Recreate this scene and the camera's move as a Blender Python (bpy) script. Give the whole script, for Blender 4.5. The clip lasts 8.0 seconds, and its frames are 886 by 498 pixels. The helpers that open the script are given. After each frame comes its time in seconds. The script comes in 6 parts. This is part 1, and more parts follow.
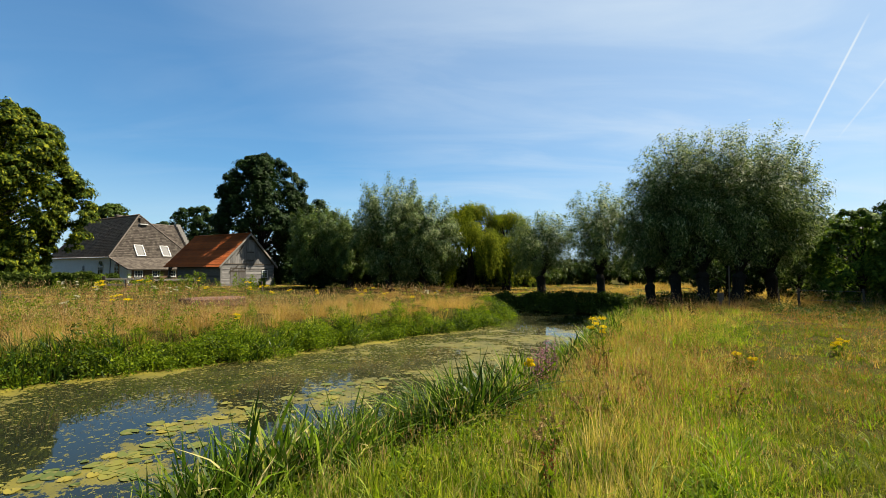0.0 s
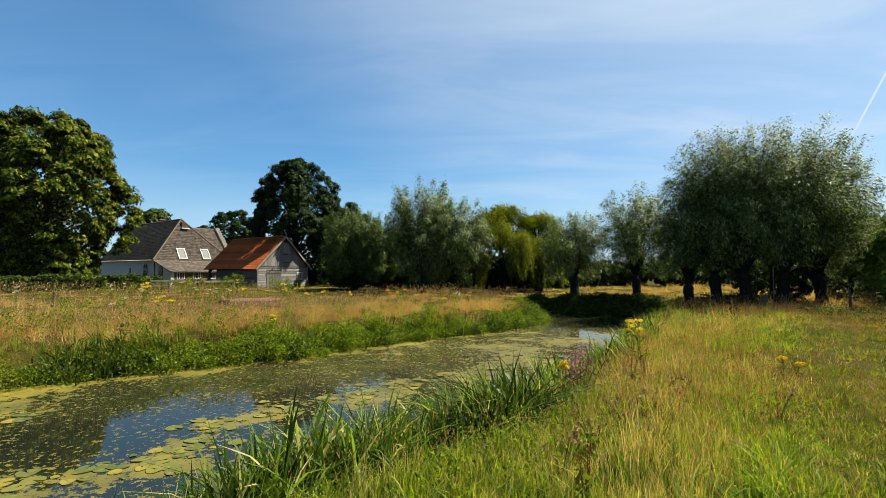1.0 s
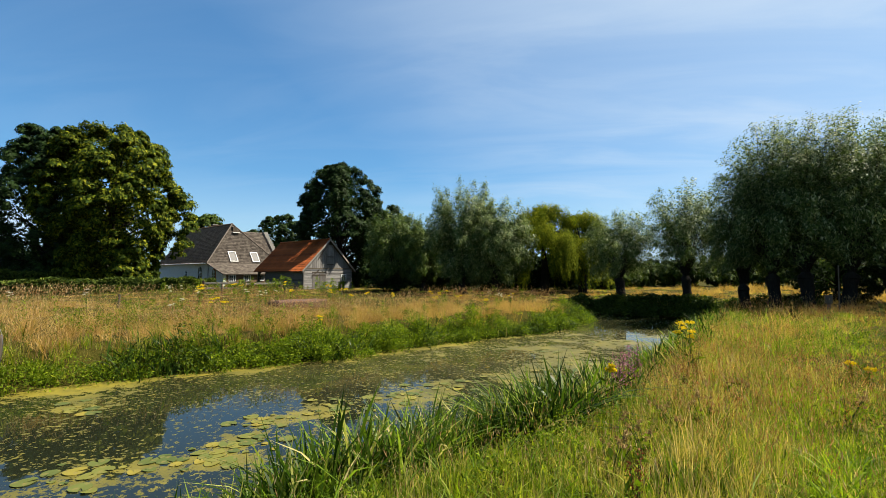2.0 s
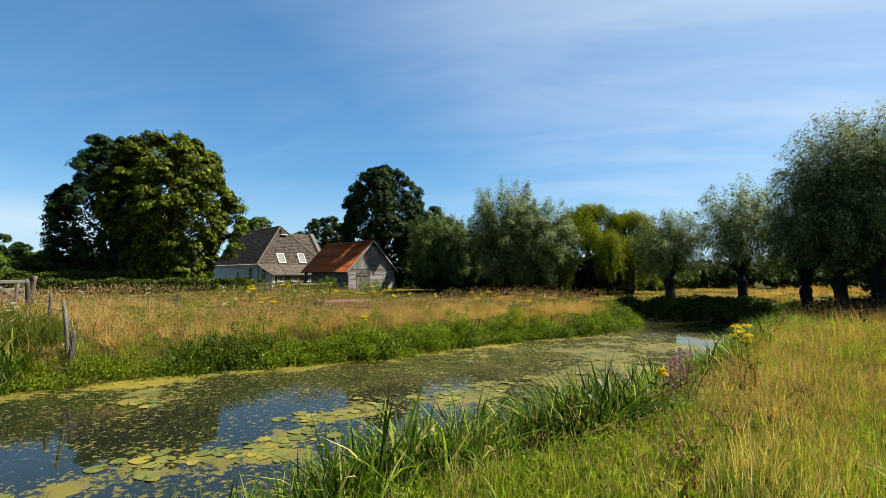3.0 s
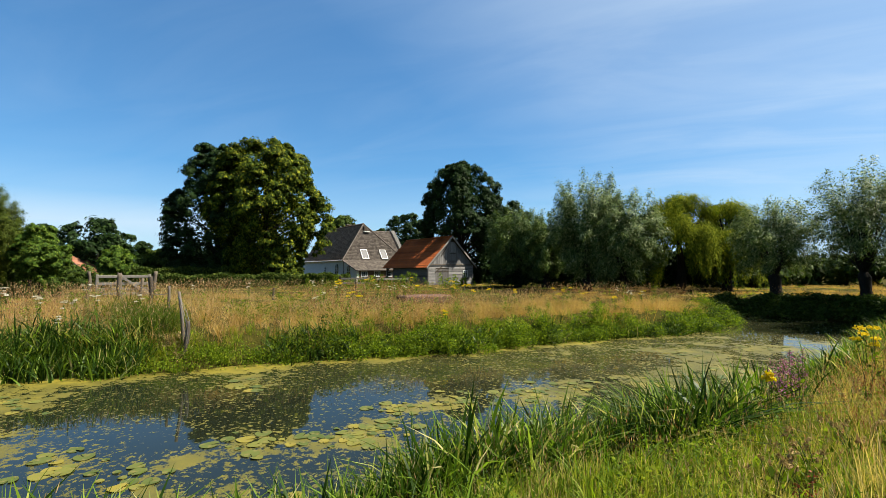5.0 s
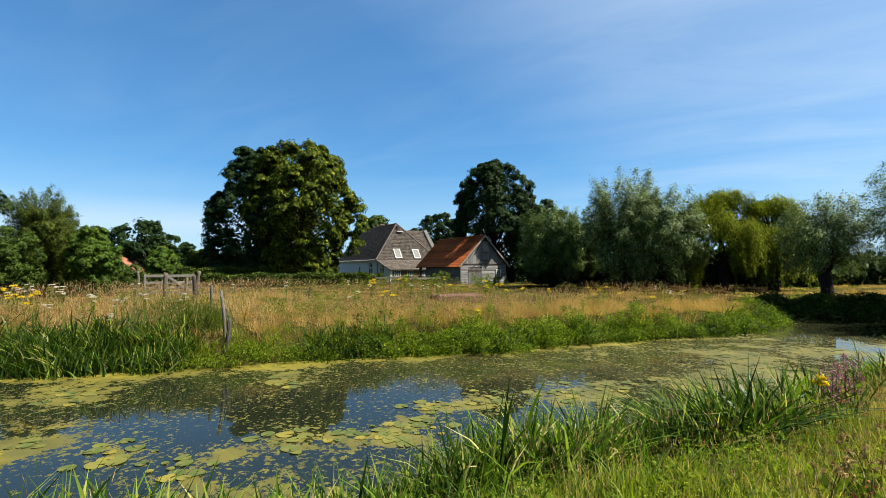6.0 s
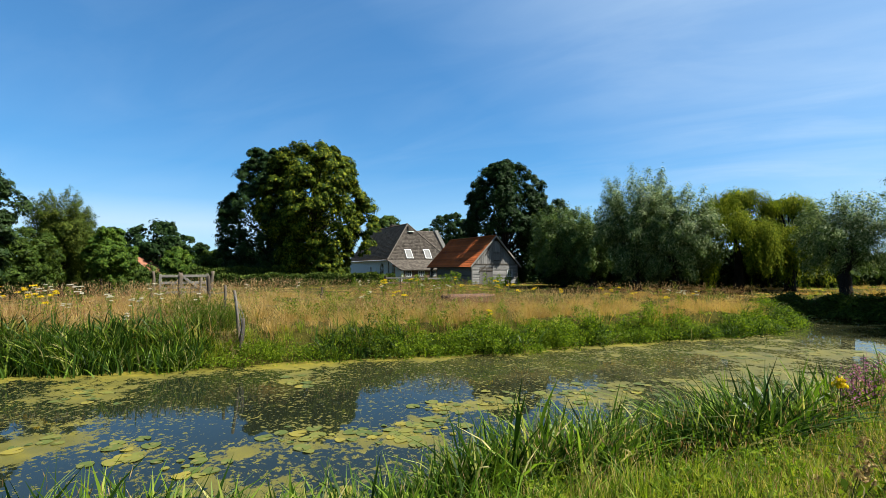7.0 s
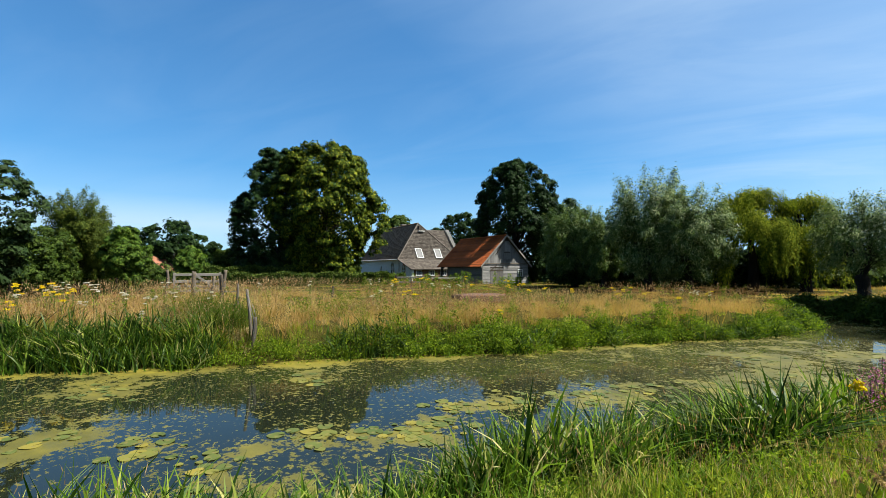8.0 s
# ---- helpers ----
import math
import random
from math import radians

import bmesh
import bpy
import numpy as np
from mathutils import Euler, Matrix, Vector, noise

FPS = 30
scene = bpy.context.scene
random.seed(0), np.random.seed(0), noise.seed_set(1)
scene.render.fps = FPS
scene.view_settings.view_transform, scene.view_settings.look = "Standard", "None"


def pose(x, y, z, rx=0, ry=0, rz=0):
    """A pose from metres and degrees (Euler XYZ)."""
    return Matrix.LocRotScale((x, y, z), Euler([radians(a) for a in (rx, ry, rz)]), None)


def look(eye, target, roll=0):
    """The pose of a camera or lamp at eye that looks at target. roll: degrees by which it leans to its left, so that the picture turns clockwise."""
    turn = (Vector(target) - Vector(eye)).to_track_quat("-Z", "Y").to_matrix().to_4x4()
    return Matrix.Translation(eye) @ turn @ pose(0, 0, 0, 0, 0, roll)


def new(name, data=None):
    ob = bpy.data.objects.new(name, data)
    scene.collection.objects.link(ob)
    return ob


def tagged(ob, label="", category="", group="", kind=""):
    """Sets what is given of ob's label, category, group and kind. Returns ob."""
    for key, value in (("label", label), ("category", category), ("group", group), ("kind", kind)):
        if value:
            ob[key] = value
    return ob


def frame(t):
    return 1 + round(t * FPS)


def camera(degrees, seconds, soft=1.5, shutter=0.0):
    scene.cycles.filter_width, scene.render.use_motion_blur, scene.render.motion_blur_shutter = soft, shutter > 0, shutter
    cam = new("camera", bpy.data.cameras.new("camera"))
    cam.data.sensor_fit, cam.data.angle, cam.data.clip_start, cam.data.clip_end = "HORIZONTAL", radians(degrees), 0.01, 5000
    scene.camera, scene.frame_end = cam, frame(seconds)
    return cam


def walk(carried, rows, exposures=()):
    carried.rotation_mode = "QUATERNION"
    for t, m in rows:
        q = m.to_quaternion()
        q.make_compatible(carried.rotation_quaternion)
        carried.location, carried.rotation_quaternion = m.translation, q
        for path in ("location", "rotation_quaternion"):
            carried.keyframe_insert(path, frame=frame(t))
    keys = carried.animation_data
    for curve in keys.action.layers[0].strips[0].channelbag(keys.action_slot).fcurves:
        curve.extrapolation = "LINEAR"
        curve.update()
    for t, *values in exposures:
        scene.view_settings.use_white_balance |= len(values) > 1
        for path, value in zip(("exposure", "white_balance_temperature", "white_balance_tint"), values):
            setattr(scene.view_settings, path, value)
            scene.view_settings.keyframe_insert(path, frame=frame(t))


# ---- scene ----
cam = camera(85.9, 8.0, soft=0.6)
PATH = [
    (0, 0.000, 0.000, 1.7, -0.00, 2.53, -0.27),
    (0.5, -0.005, -0.003, 1.7, 1.19, 2.57, -0.22),
    (1, -0.015, -0.009, 1.7, 3.73, 2.71, -0.12),
    (1.5, -0.024, -0.016, 1.7, 6.15, 2.78, 0.08),
    (3, -0.053, -0.035, 1.7, 13.70, 2.97, 0.18),
    (3.5, -0.062, -0.041, 1.7, 15.99, 2.93, 0.17),
    (4, -0.073, -0.048, 1.7, 18.82, 2.77, 0.15),
    (4.5, -0.081, -0.053, 1.7, 20.85, 2.58, 0.17),
    (6, -0.105, -0.068, 1.7, 27.00, 2.38, 0.30),
    (6.5, -0.108, -0.070, 1.7, 27.68, 2.40, 0.34),
    (7, -0.110, -0.072, 1.7, 28.33, 2.41, 0.29),
    (7.5, -0.113, -0.074, 1.7, 29.07, 2.39, 0.18),
    (8, -0.115, -0.075, 1.7, 29.57, 2.35, 0.13),
]
walk(cam, [(t, pose(x, y, z, 90 + p, r, yaw)) for t, x, y, z, yaw, p, r in PATH],
     [(0, 1.77, 6960, 10), (1.5, 1.77, 6830, 10), (3, 1.77, 6680, 10), (4.5, 1.77, 6560, 10), (6, 1.77, 6330, 9), (6.5, 1.77, 6180, 8), (8, 1.77, 6080, 7)])

# ---------------------------------------------------------------- light
SUN_AZ, SUN_EL = 71.0, 54.0
sx0, sy0, sz0 = (math.sin(radians(SUN_AZ)) * math.cos(radians(SUN_EL)), math.cos(radians(SUN_AZ)) * math.cos(radians(SUN_EL)), math.sin(radians(SUN_EL)))
world = bpy.data.worlds.new("sky")
scene.world = world
world.use_nodes = True
wt = world.node_tree
wt.nodes.clear()


def wn(kind, **kw):
    n = wt.nodes.new(kind)
    for k, v in kw.items():
        n.inputs[k].default_value = v
    return n


def wmath(op, a, b=None, c=None):
    n = wt.nodes.new("ShaderNodeMath")
    n.operation = op
    for i, v in enumerate((a, b, c)):
        if v is None:
            continue
        if isinstance(v, (int, float)):
            n.inputs[i].default_value = v
        else:
            wt.links.new(v, n.inputs[i])
    return n.outputs[0]


sky = wt.nodes.new("ShaderNodeTexSky")
sky.sky_type = "NISHITA"
sky.sun_disc = False
sky.sun_elevation, sky.sun_rotation = radians(SUN_EL), radians(SUN_AZ)
sky.air_density, sky.dust_density, sky.ozone_density = 1.0, 0.4, 1.0
geo = wt.nodes.new("ShaderNodeTexCoord")
vec = geo.outputs["Generated"]


def wdot(v):
    n = wt.nodes.new("ShaderNodeVectorMath")
    n.operation = "DOT_PRODUCT"
    n.inputs[1].default_value = v
    wt.links.new(vec, n.inputs[0])
    return n.outputs["Value"]


# thin high cloud: the view direction laid on a flat sheet overhead, streaked by stretched noise
split = wt.nodes.new("ShaderNodeSeparateXYZ")
wt.links.new(vec, split.inputs[0])
up = wmath("MAXIMUM", split.outputs[2], 0.03)
sheet = wt.nodes.new("ShaderNodeCombineXYZ")
wt.links.new(wmath("DIVIDE", split.outputs[0], wmath("ADD", up, 0.12)), sheet.inputs[0])
wt.links.new(wmath("DIVIDE", split.outputs[1], wmath("ADD", up, 0.12)), sheet.inputs[1])
streak = wt.nodes.new("ShaderNodeMapping")
streak.inputs["Rotation"].default_value = (0, 0, radians(-24))
streak.inputs["Scale"].default_value = (0.55, 1.5, 1)
wt.links.new(sheet.outputs[0], streak.inputs[0])
noise_a = wn("ShaderNodeTexNoise", Scale=1.6, Detail=8.0, Roughness=0.55, Distortion=0.7)
noise_b = wn("ShaderNodeTexNoise", Scale=0.45, Detail=2.0)
wt.links.new(streak.outputs[0], noise_a.inputs["Vector"])
wt.links.new(sheet.outputs[0], noise_b.inputs["Vector"])
wisp = wmath("MULTIPLY", wmath("SMOOTH_MIN", wmath("MAXIMUM", wmath("MULTIPLY", wmath("SUBTRACT", noise_a.outputs[0], 0.42), 2.6), 0.0), 1.0, 0.2),
             wmath("MAXIMUM", wmath("MULTIPLY", wmath("SUBTRACT", noise_b.outputs[0], 0.3), 2.0), 0.0))
sunward = wmath("ADD", 0.35, wmath("MULTIPLY", wmath("ADD", wdot((0.85, 0.53, 0.0)), 0.2), 0.75))
wisp = wmath("MINIMUM", wmath("MULTIPLY", wisp, wmath("MULTIPLY", wmath("MAXIMUM", sunward, 0.22), 0.45)), 0.6)
glare = wmath("MAXIMUM", wmath("MULTIPLY", wmath("SUBTRACT", wdot((sx0, sy0, sz0)), 0.22), 0.72), 0.0)
haze = wmath("MULTIPLY", wmath("MAXIMUM", wmath("SUBTRACT", 1.0, wmath("DIVIDE", split.outputs[2], 0.2)), 0.0), 0.46)
low_band = wmath("MULTIPLY", wmath("MAXIMUM", wmath("SUBTRACT", 1.0, wmath("DIVIDE", wmath("ABSOLUTE", wmath("SUBTRACT", split.outputs[2], 0.085)), 0.05)), 0.0),
                 wmath("MINIMUM", wmath("MAXIMUM", wmath("MULTIPLY", wmath("SUBTRACT", wdot((-0.84, 0.54, 0.0)), 0.93), 9.0), 0.0), 0.4))
haze = wmath("ADD", haze, low_band)
wisp = wmath("MINIMUM", wmath("ADD", haze, wmath("ADD", wisp, wmath("MULTIPLY", wmath("MULTIPLY", glare, wmath("ADD", noise_a.outputs[0], 0.6)), 1.1))), 0.75)


# two vapour trails, each a thin stretch of a great circle
def trail(p, q, width, strength):
    a, b = Vector(p).normalized(), Vector(q).normalized()
    n = a.cross(b).normalized()
    mid = (a + b).normalized()
    reach = mid.dot(a)
    off = wmath("ABSOLUTE", wdot(n))
    line = wmath("MAXIMUM", wmath("SUBTRACT", 1.0, wmath("DIVIDE", off, width)), 0.0)
    inside = wmath("MULTIPLY", wmath("SUBTRACT", wdot(mid), reach), 300.0)
    inside = wmath("MINIMUM", wmath("MAXIMUM", inside, 0.0), 1.0)
    return wmath("MULTIPLY", wmath("MULTIPLY", line, inside), strength)


trail_a = trail((0.5905, 0.7796, 0.2086), (0.6244, 0.6813, 0.3820), 0.0022, 0.55)
trail_b = trail((0.6265, 0.7506, 0.2102), (0.6668, 0.6765, 0.3125), 0.002, 0.45)
cover = wmath("MINIMUM", wmath("ADD", wisp, wmath("ADD", trail_a, trail_b)), 0.9)
cloud = wt.nodes.new("ShaderNodeMix")
cloud.data_type = "RGBA"
cloud.inputs["B"].default_value = (4.46, 5.26, 6.05, 1)
wt.links.new(cover, cloud.inputs["Factor"])
deep = wn("ShaderNodeGamma", Gamma=0.8)
scaled = wt.nodes.new("ShaderNodeVectorMath")
scaled.operation = "SCALE"
scaled.inputs["Scale"].default_value = 0.16
wt.links.new(sky.outputs[0], scaled.inputs[0])
wt.links.new(scaled.outputs[0], deep.inputs["Color"])
lifted = wt.nodes.new("ShaderNodeVectorMath")
lifted.operation = "MULTIPLY"
lifted.inputs[1].default_value = (2.02, 3.94, 5.48)
wt.links.new(deep.outputs[0], lifted.inputs[0])
wt.links.new(lifted.outputs[0], cloud.inputs["A"])
back = wn("ShaderNodeBackground", Strength=0.05)
wt.links.new(cloud.outputs["Result"], back.inputs["Color"])
wout = wt.nodes.new("ShaderNodeOutputWorld")
wt.links.new(back.outputs[0], wout.inputs[0])

sun_data = bpy.data.lights.new("sun", "SUN")
sun_data.energy, sun_data.angle, sun_data.color = 5.0, radians(0.53), (1.0, 0.93, 0.8)
sun = new("sun", sun_data)
sx = math.sin(radians(SUN_AZ)) * math.cos(radians(SUN_EL))
sy = math.cos(radians(SUN_AZ)) * math.cos(radians(SUN_EL))
sun.matrix_world = look((sx * 200, sy * 200, math.sin(radians(SUN_EL)) * 200), (0, 0, 0))

# ---------------------------------------------------------------- materials


def shader(name, base, rough=0.8):
    m = bpy.data.materials.new(name)
    m.use_nodes = True
    nt = m.node_tree
    bsdf = nt.nodes["Principled BSDF"]
    bsdf.inputs["Base Color"].default_value = (*base, 1)
    bsdf.inputs["Roughness"].default_value = rough
    return m, nt, bsdf


def ramp(nt, src, stops):
    r = nt.nodes.new("ShaderNodeValToRGB")
    while len(r.color_ramp.elements) < len(stops):
        r.color_ramp.elements.new(0.5)
    for e, (p, c) in zip(r.color_ramp.elements, stops):
        e.position, e.color = p, (*c, 1)
    nt.links.new(src, r.inputs[0])
    return r.outputs[0]


def noise_of(nt, scale, detail=4.0, stretch=None, rough=0.55):
    tc = nt.nodes.new("ShaderNodeTexCoord")
    src = tc.outputs["Object"]
    if stretch:
        mp = nt.nodes.new("ShaderNodeMapping")
        mp.inputs["Scale"].default_value = stretch
        nt.links.new(src, mp.inputs[0])
        src = mp.outputs[0]
    n = nt.nodes.new("ShaderNodeTexNoise")
    n.inputs["Scale"].default_value, n.inputs["Detail"].default_value, n.inputs["Roughness"].default_value = scale, detail, rough
    nt.links.new(src, n.inputs["Vector"])
    return n.outputs[0]


def mixed(nt, fac, a, b, kind="MIX"):
    n = nt.nodes.new("ShaderNodeMix")
    n.data_type, n.blend_type = "RGBA", kind
    for key, v in (("Factor", fac), ("A", a), ("B", b)):
        if isinstance(v, (int, float)):
            n.inputs[key].default_value = v
        elif isinstance(v, tuple):
            n.inputs[key].default_value = (*v, 1)
        else:
            nt.links.new(v, n.inputs[key])
    return n.outputs["Result"]


def bumped(nt, bsdf, height, strength, distance):
    b = nt.nodes.new("ShaderNodeBump")
    b.inputs["Strength"].default_value, b.inputs["Distance"].default_value = strength, distance
    nt.links.new(height, b.inputs["Height"])
    nt.links.new(b.outputs[0], bsdf.inputs["Normal"])


def worn(name, dark, light, scale=3.0, fine=40.0, rough=0.85, bump=0.4, depth=0.01, stretch=None, random=0.0, metal=0.0):
    """A weathered solid surface: stains at a large scale, grain at a small one, each piece a little different."""
    m, nt, bsdf = shader(name, dark, rough)
    big = noise_of(nt, scale, 4.0, stretch)
    small = noise_of(nt, fine, 3.0, stretch)
    col = ramp(nt, big, [(0.3, dark), (0.7, light)])
    col = mixed(nt, 0.45, col, ramp(nt, small, [(0.3, tuple(v * 0.6 for v in dark)), (0.75, tuple(min(1, v * 1.25) for v in light))]))
    if random:
        info = nt.nodes.new("ShaderNodeObjectInfo")
        isl = nt.nodes.new("ShaderNodeNewGeometry")
        add = nt.nodes.new("ShaderNodeMath")
        add.operation = "ADD"
        nt.links.new(info.outputs["Random"], add.inputs[0])
        nt.links.new(isl.outputs["Random Per Island"], add.inputs[1])
        frac = nt.nodes.new("ShaderNodeMath")
        frac.operation = "FRACT"
        nt.links.new(add.outputs[0], frac.inputs[0])
        col = mixed(nt, random, col, ramp(nt, frac.outputs[0], [(0.0, tuple(v * 0.55 for v in dark)), (1.0, tuple(min(1, v * 1.35) for v in light))]))
    nt.links.new(col, bsdf.inputs["Base Color"])
    bsdf.inputs["Metallic"].default_value = metal
    bsdf.inputs["Specular IOR Level"].default_value = 0.5 if metal else 0.12
    bumped(nt, bsdf, small, bump, depth)
    return m


def foliage(name, stops, trans=0.3, rough=0.55, tuft=False, glow=(1.3, 1.4, 0.75), sheen=0.05):
    """Leaves and blades: every one takes its own tint; some light passes through them."""
    m, nt, bsdf = shader(name, stops[0][1], rough)
    isl = nt.nodes.new("ShaderNodeNewGeometry")
    src = isl.outputs["Random Per Island"]
    if tuft:
        own = nt.nodes.new("ShaderNodeAttribute")
        own.attribute_name = "tuft"
        half = nt.nodes.new("ShaderNodeMix")
        half.inputs[0].default_value = 0.75
        nt.links.new(src, half.inputs[2])
        nt.links.new(own.outputs["Fac"], half.inputs[3])
        src = half.outputs[0]
    col = ramp(nt, src, stops)
    nt.links.new(col, bsdf.inputs["Base Color"])
    bsdf.inputs["Specular IOR Level"].default_value = sheen
    tr = nt.nodes.new("ShaderNodeBsdfTranslucent")
    nt.links.new(mixed(nt, 1.0, col, glow, "MULTIPLY"), tr.inputs["Color"])
    mx = nt.nodes.new("ShaderNodeMixShader")
    mx.inputs[0].default_value = trans
    nt.links.new(bsdf.outputs[0], mx.inputs[1])
    nt.links.new(tr.outputs[0], mx.inputs[2])
    nt.links.new(mx.outputs[0], nt.nodes["Material Output"].inputs[0])
    return m


# Oak leaf tone, also used where shade is put into leaf colour.
LEAF_OAK_SHADE = foliage("oak_and_shade_leaves", [(0.0, (0.00648, 0.0144, 0.0036)), (0.6, (0.01188, 0.02592, 0.00576)), (1.0, (0.0216, 0.04104, 0.00864))], 0.18)
LEAF_CHESTNUT = foliage("chestnut_leaves", [(0.0, (0.009, 0.02, 0.002)), (0.5, (0.028, 0.047, 0.003)), (0.82, (0.085, 0.1, 0.006)), (1.0, (0.18, 0.18, 0.01))], 0.2, 0.7)
LEAF_WILLOW = foliage("willow_leaves", [(0.0, (0.016, 0.031, 0.006)), (0.5, (0.058, 0.092, 0.02)), (0.84, (0.15, 0.185, 0.068)), (1.0, (0.36, 0.38, 0.21))], 0.3, 0.5, sheen=0.1)
LEAF_DULL = foliage("dull_willow_leaves", [(0.0, (0.02, 0.039, 0.009)), (0.6, (0.058, 0.09, 0.021)), (0.9, (0.12, 0.15, 0.045)), (1.0, (0.18, 0.2, 0.09))], 0.26, 0.4)
LEAF_WEEPING = foliage("weeping_willow_leaves", [(0.0, (0.03, 0.05, 0.003)), (0.6, (0.088, 0.112, 0.006)), (1.0, (0.2, 0.2, 0.012))], 0.42, 0.8, sheen=0.02)
LEAF_LIME = foliage("lime_leaves", [(0.0, (0.02, 0.044, 0.006)), (0.6, (0.05, 0.09, 0.011)), (1.0, (0.11, 0.15, 0.02))], 0.36, 0.6)
LEAF_BUSH = foliage("bush_leaves", [(0.0, (0.014, 0.028, 0.004)), (0.6, (0.03, 0.05, 0.007)), (1.0, (0.06, 0.085, 0.012))], 0.28)
LEAF_BIRCH = foliage("birch_leaves", [(0.0, (0.018, 0.033, 0.004)), (0.6, (0.042, 0.06, 0.007)), (1.0, (0.1, 0.112, 0.015))], 0.3)
LEAF_HEDGE = foliage("hedge_leaves", [(0.0, (0.018, 0.033, 0.006)), (0.7, (0.044, 0.064, 0.01)), (1.0, (0.09, 0.11, 0.02))], 0.25, 0.65)
LEAF_FAR_SHADED = foliage("far_and_shaded_leaves", [(0.0, (0.01008, 0.02016, 0.006048)), (1.0, (0.0252, 0.04284, 0.01109))], 0.2)
GRASS_GREEN = foliage("green_grass", [(0.0, (0.014, 0.033, 0.003)), (0.4, (0.075, 0.118, 0.009)), (0.7, (0.185, 0.21, 0.016)), (1.0, (0.4, 0.34, 0.12))], 0.45, 0.6, True, (1.5, 1.6, 0.6), 0.1)
GRASS_PATH = foliage("trodden_grass", [(0.0, (0.016, 0.034, 0.0035)), (0.4, (0.056, 0.078, 0.008)), (0.7, (0.125, 0.128, 0.014)), (1.0, (0.24, 0.19, 0.064))], 0.36, 0.6, True, (1.5, 1.6, 0.6), 0.1)
GRASS_BROAD = foliage("broad_grass", [(0.0, (0.022, 0.05, 0.004)), (0.5, (0.085, 0.145, 0.009)), (0.85, (0.185, 0.225, 0.016)), (1.0, (0.4, 0.32, 0.1))], 0.45, 0.55, True, (1.5, 1.6, 0.6), 0.15)
GRASS_MIXED = foliage("meadow_grass", [(0.0, (0.022, 0.042, 0.005)), (0.36, (0.11, 0.135, 0.014)), (0.58, (0.25, 0.215, 0.065)), (0.76, (0.33, 0.235, 0.11)), (1.0, (0.52, 0.44, 0.27))], 0.45, 0.6, True, (1.5, 1.55, 0.6), 0.1)
GRASS_DRY = foliage("dry_grass", [(0.0, (0.092, 0.062, 0.02)), (0.35, (0.245, 0.153, 0.055)), (0.75, (0.36, 0.24, 0.1)), (1.0, (0.46, 0.36, 0.19))], 0.42, 0.65, True, (1.45, 1.45, 0.5))
STRAW = foliage("flattened_straw", [(0.0, (0.22, 0.15, 0.06)), (1.0, (0.46, 0.36, 0.19))], 0.3, 0.8)
SEED_HEADS = foliage("grass_seed_heads", [(0.0, (0.12, 0.07, 0.03)), (0.5, (0.225, 0.15, 0.066)), (1.0, (0.36, 0.28, 0.15))], 0.3, 0.8, glow=(1.4, 1.25, 0.7))
SEDGE = foliage("sedge_blades", [(0.0, (0.01, 0.026, 0.003)), (0.42, (0.034, 0.068, 0.005)), (0.8, (0.12, 0.18, 0.015)), (0.94, (0.23, 0.24, 0.05)), (1.0, (0.36, 0.3, 0.14))], 0.4, 0.45, sheen=0.1)
# Darker copy of the sedge: shade inside the clumps put into blade colour.
SEDGE_SHADED = foliage("shaded_sedge_blades", [(0.0, (0.008, 0.021, 0.0028)), (0.6, (0.022, 0.046, 0.005)), (0.92, (0.055, 0.09, 0.01)), (1.0, (0.2, 0.17, 0.075))], 0.24, 0.4, sheen=0.08)
LUSH = foliage("lush_bank_leaves", [(0.0, (0.026, 0.05, 0.003)), (0.6, (0.078, 0.118, 0.006)), (1.0, (0.165, 0.2, 0.013))], 0.42, 0.65)
BARK = worn("bark", (0.0072, 0.00612, 0.00468), (0.02448, 0.02016, 0.01512), 4.0, 22.0, 0.95, 0.9, 0.03, (1, 1, 0.3))
STEM = worn("green_stem", (0.03024, 0.0504, 0.01008), (0.06048, 0.08064, 0.02016), 6.0, 60.0, 0.7, 0.2, 0.002)
YELLOW = foliage("ragwort_petals", [(0.0, (0.3794, 0.257, 0.003096)), (1.0, (0.5202, 0.3794, 0.007344))], 0.25)
REDDISH_HEADS = foliage("reddish_grass_heads", [(0.0, (0.1224, 0.054, 0.0216)), (0.5, (0.2016, 0.1008, 0.0432)), (1.0, (0.2736, 0.1728, 0.0864))], 0.35, 0.8, glow=(1.5, 1.2, 0.65))
WHITE = foliage("white_umbel_petals", [(0.0, (0.26, 0.235, 0.19)), (1.0, (0.5, 0.47, 0.41))], 0.35)
PURPLE = foliage("loosestrife_petals", [(0.0, (0.1584, 0.0432, 0.108)), (1.0, (0.288, 0.1152, 0.216))], 0.3)
DOCK = foliage("dock_seed", [(0.0, (0.08064, 0.01764, 0.00756)), (1.0, (0.1814, 0.05544, 0.02268))], 0.15)


def pad_material():
    m, nt, bsdf = shader("lily_pad", (0.1200, 0.1600, 0.0320), 0.7)
    bsdf.inputs["Specular IOR Level"].default_value = 0.2
    info = nt.nodes.new("ShaderNodeObjectInfo")
    col = ramp(nt, info.outputs["Random"], [(0.0, (0.03, 0.045, 0.009)), (0.4, (0.055, 0.065, 0.012)), (0.75, (0.092, 0.088, 0.014)), (1.0, (0.13, 0.105, 0.014))])
    col = mixed(nt, ramp(nt, noise_of(nt, 9.0), [(0.55, (0, 0, 0)), (0.7, (1, 1, 1))]), col, (0.104, 0.083, 0.024))
    nt.links.new(col, bsdf.inputs["Base Color"])
    return m


PAD = pad_material()


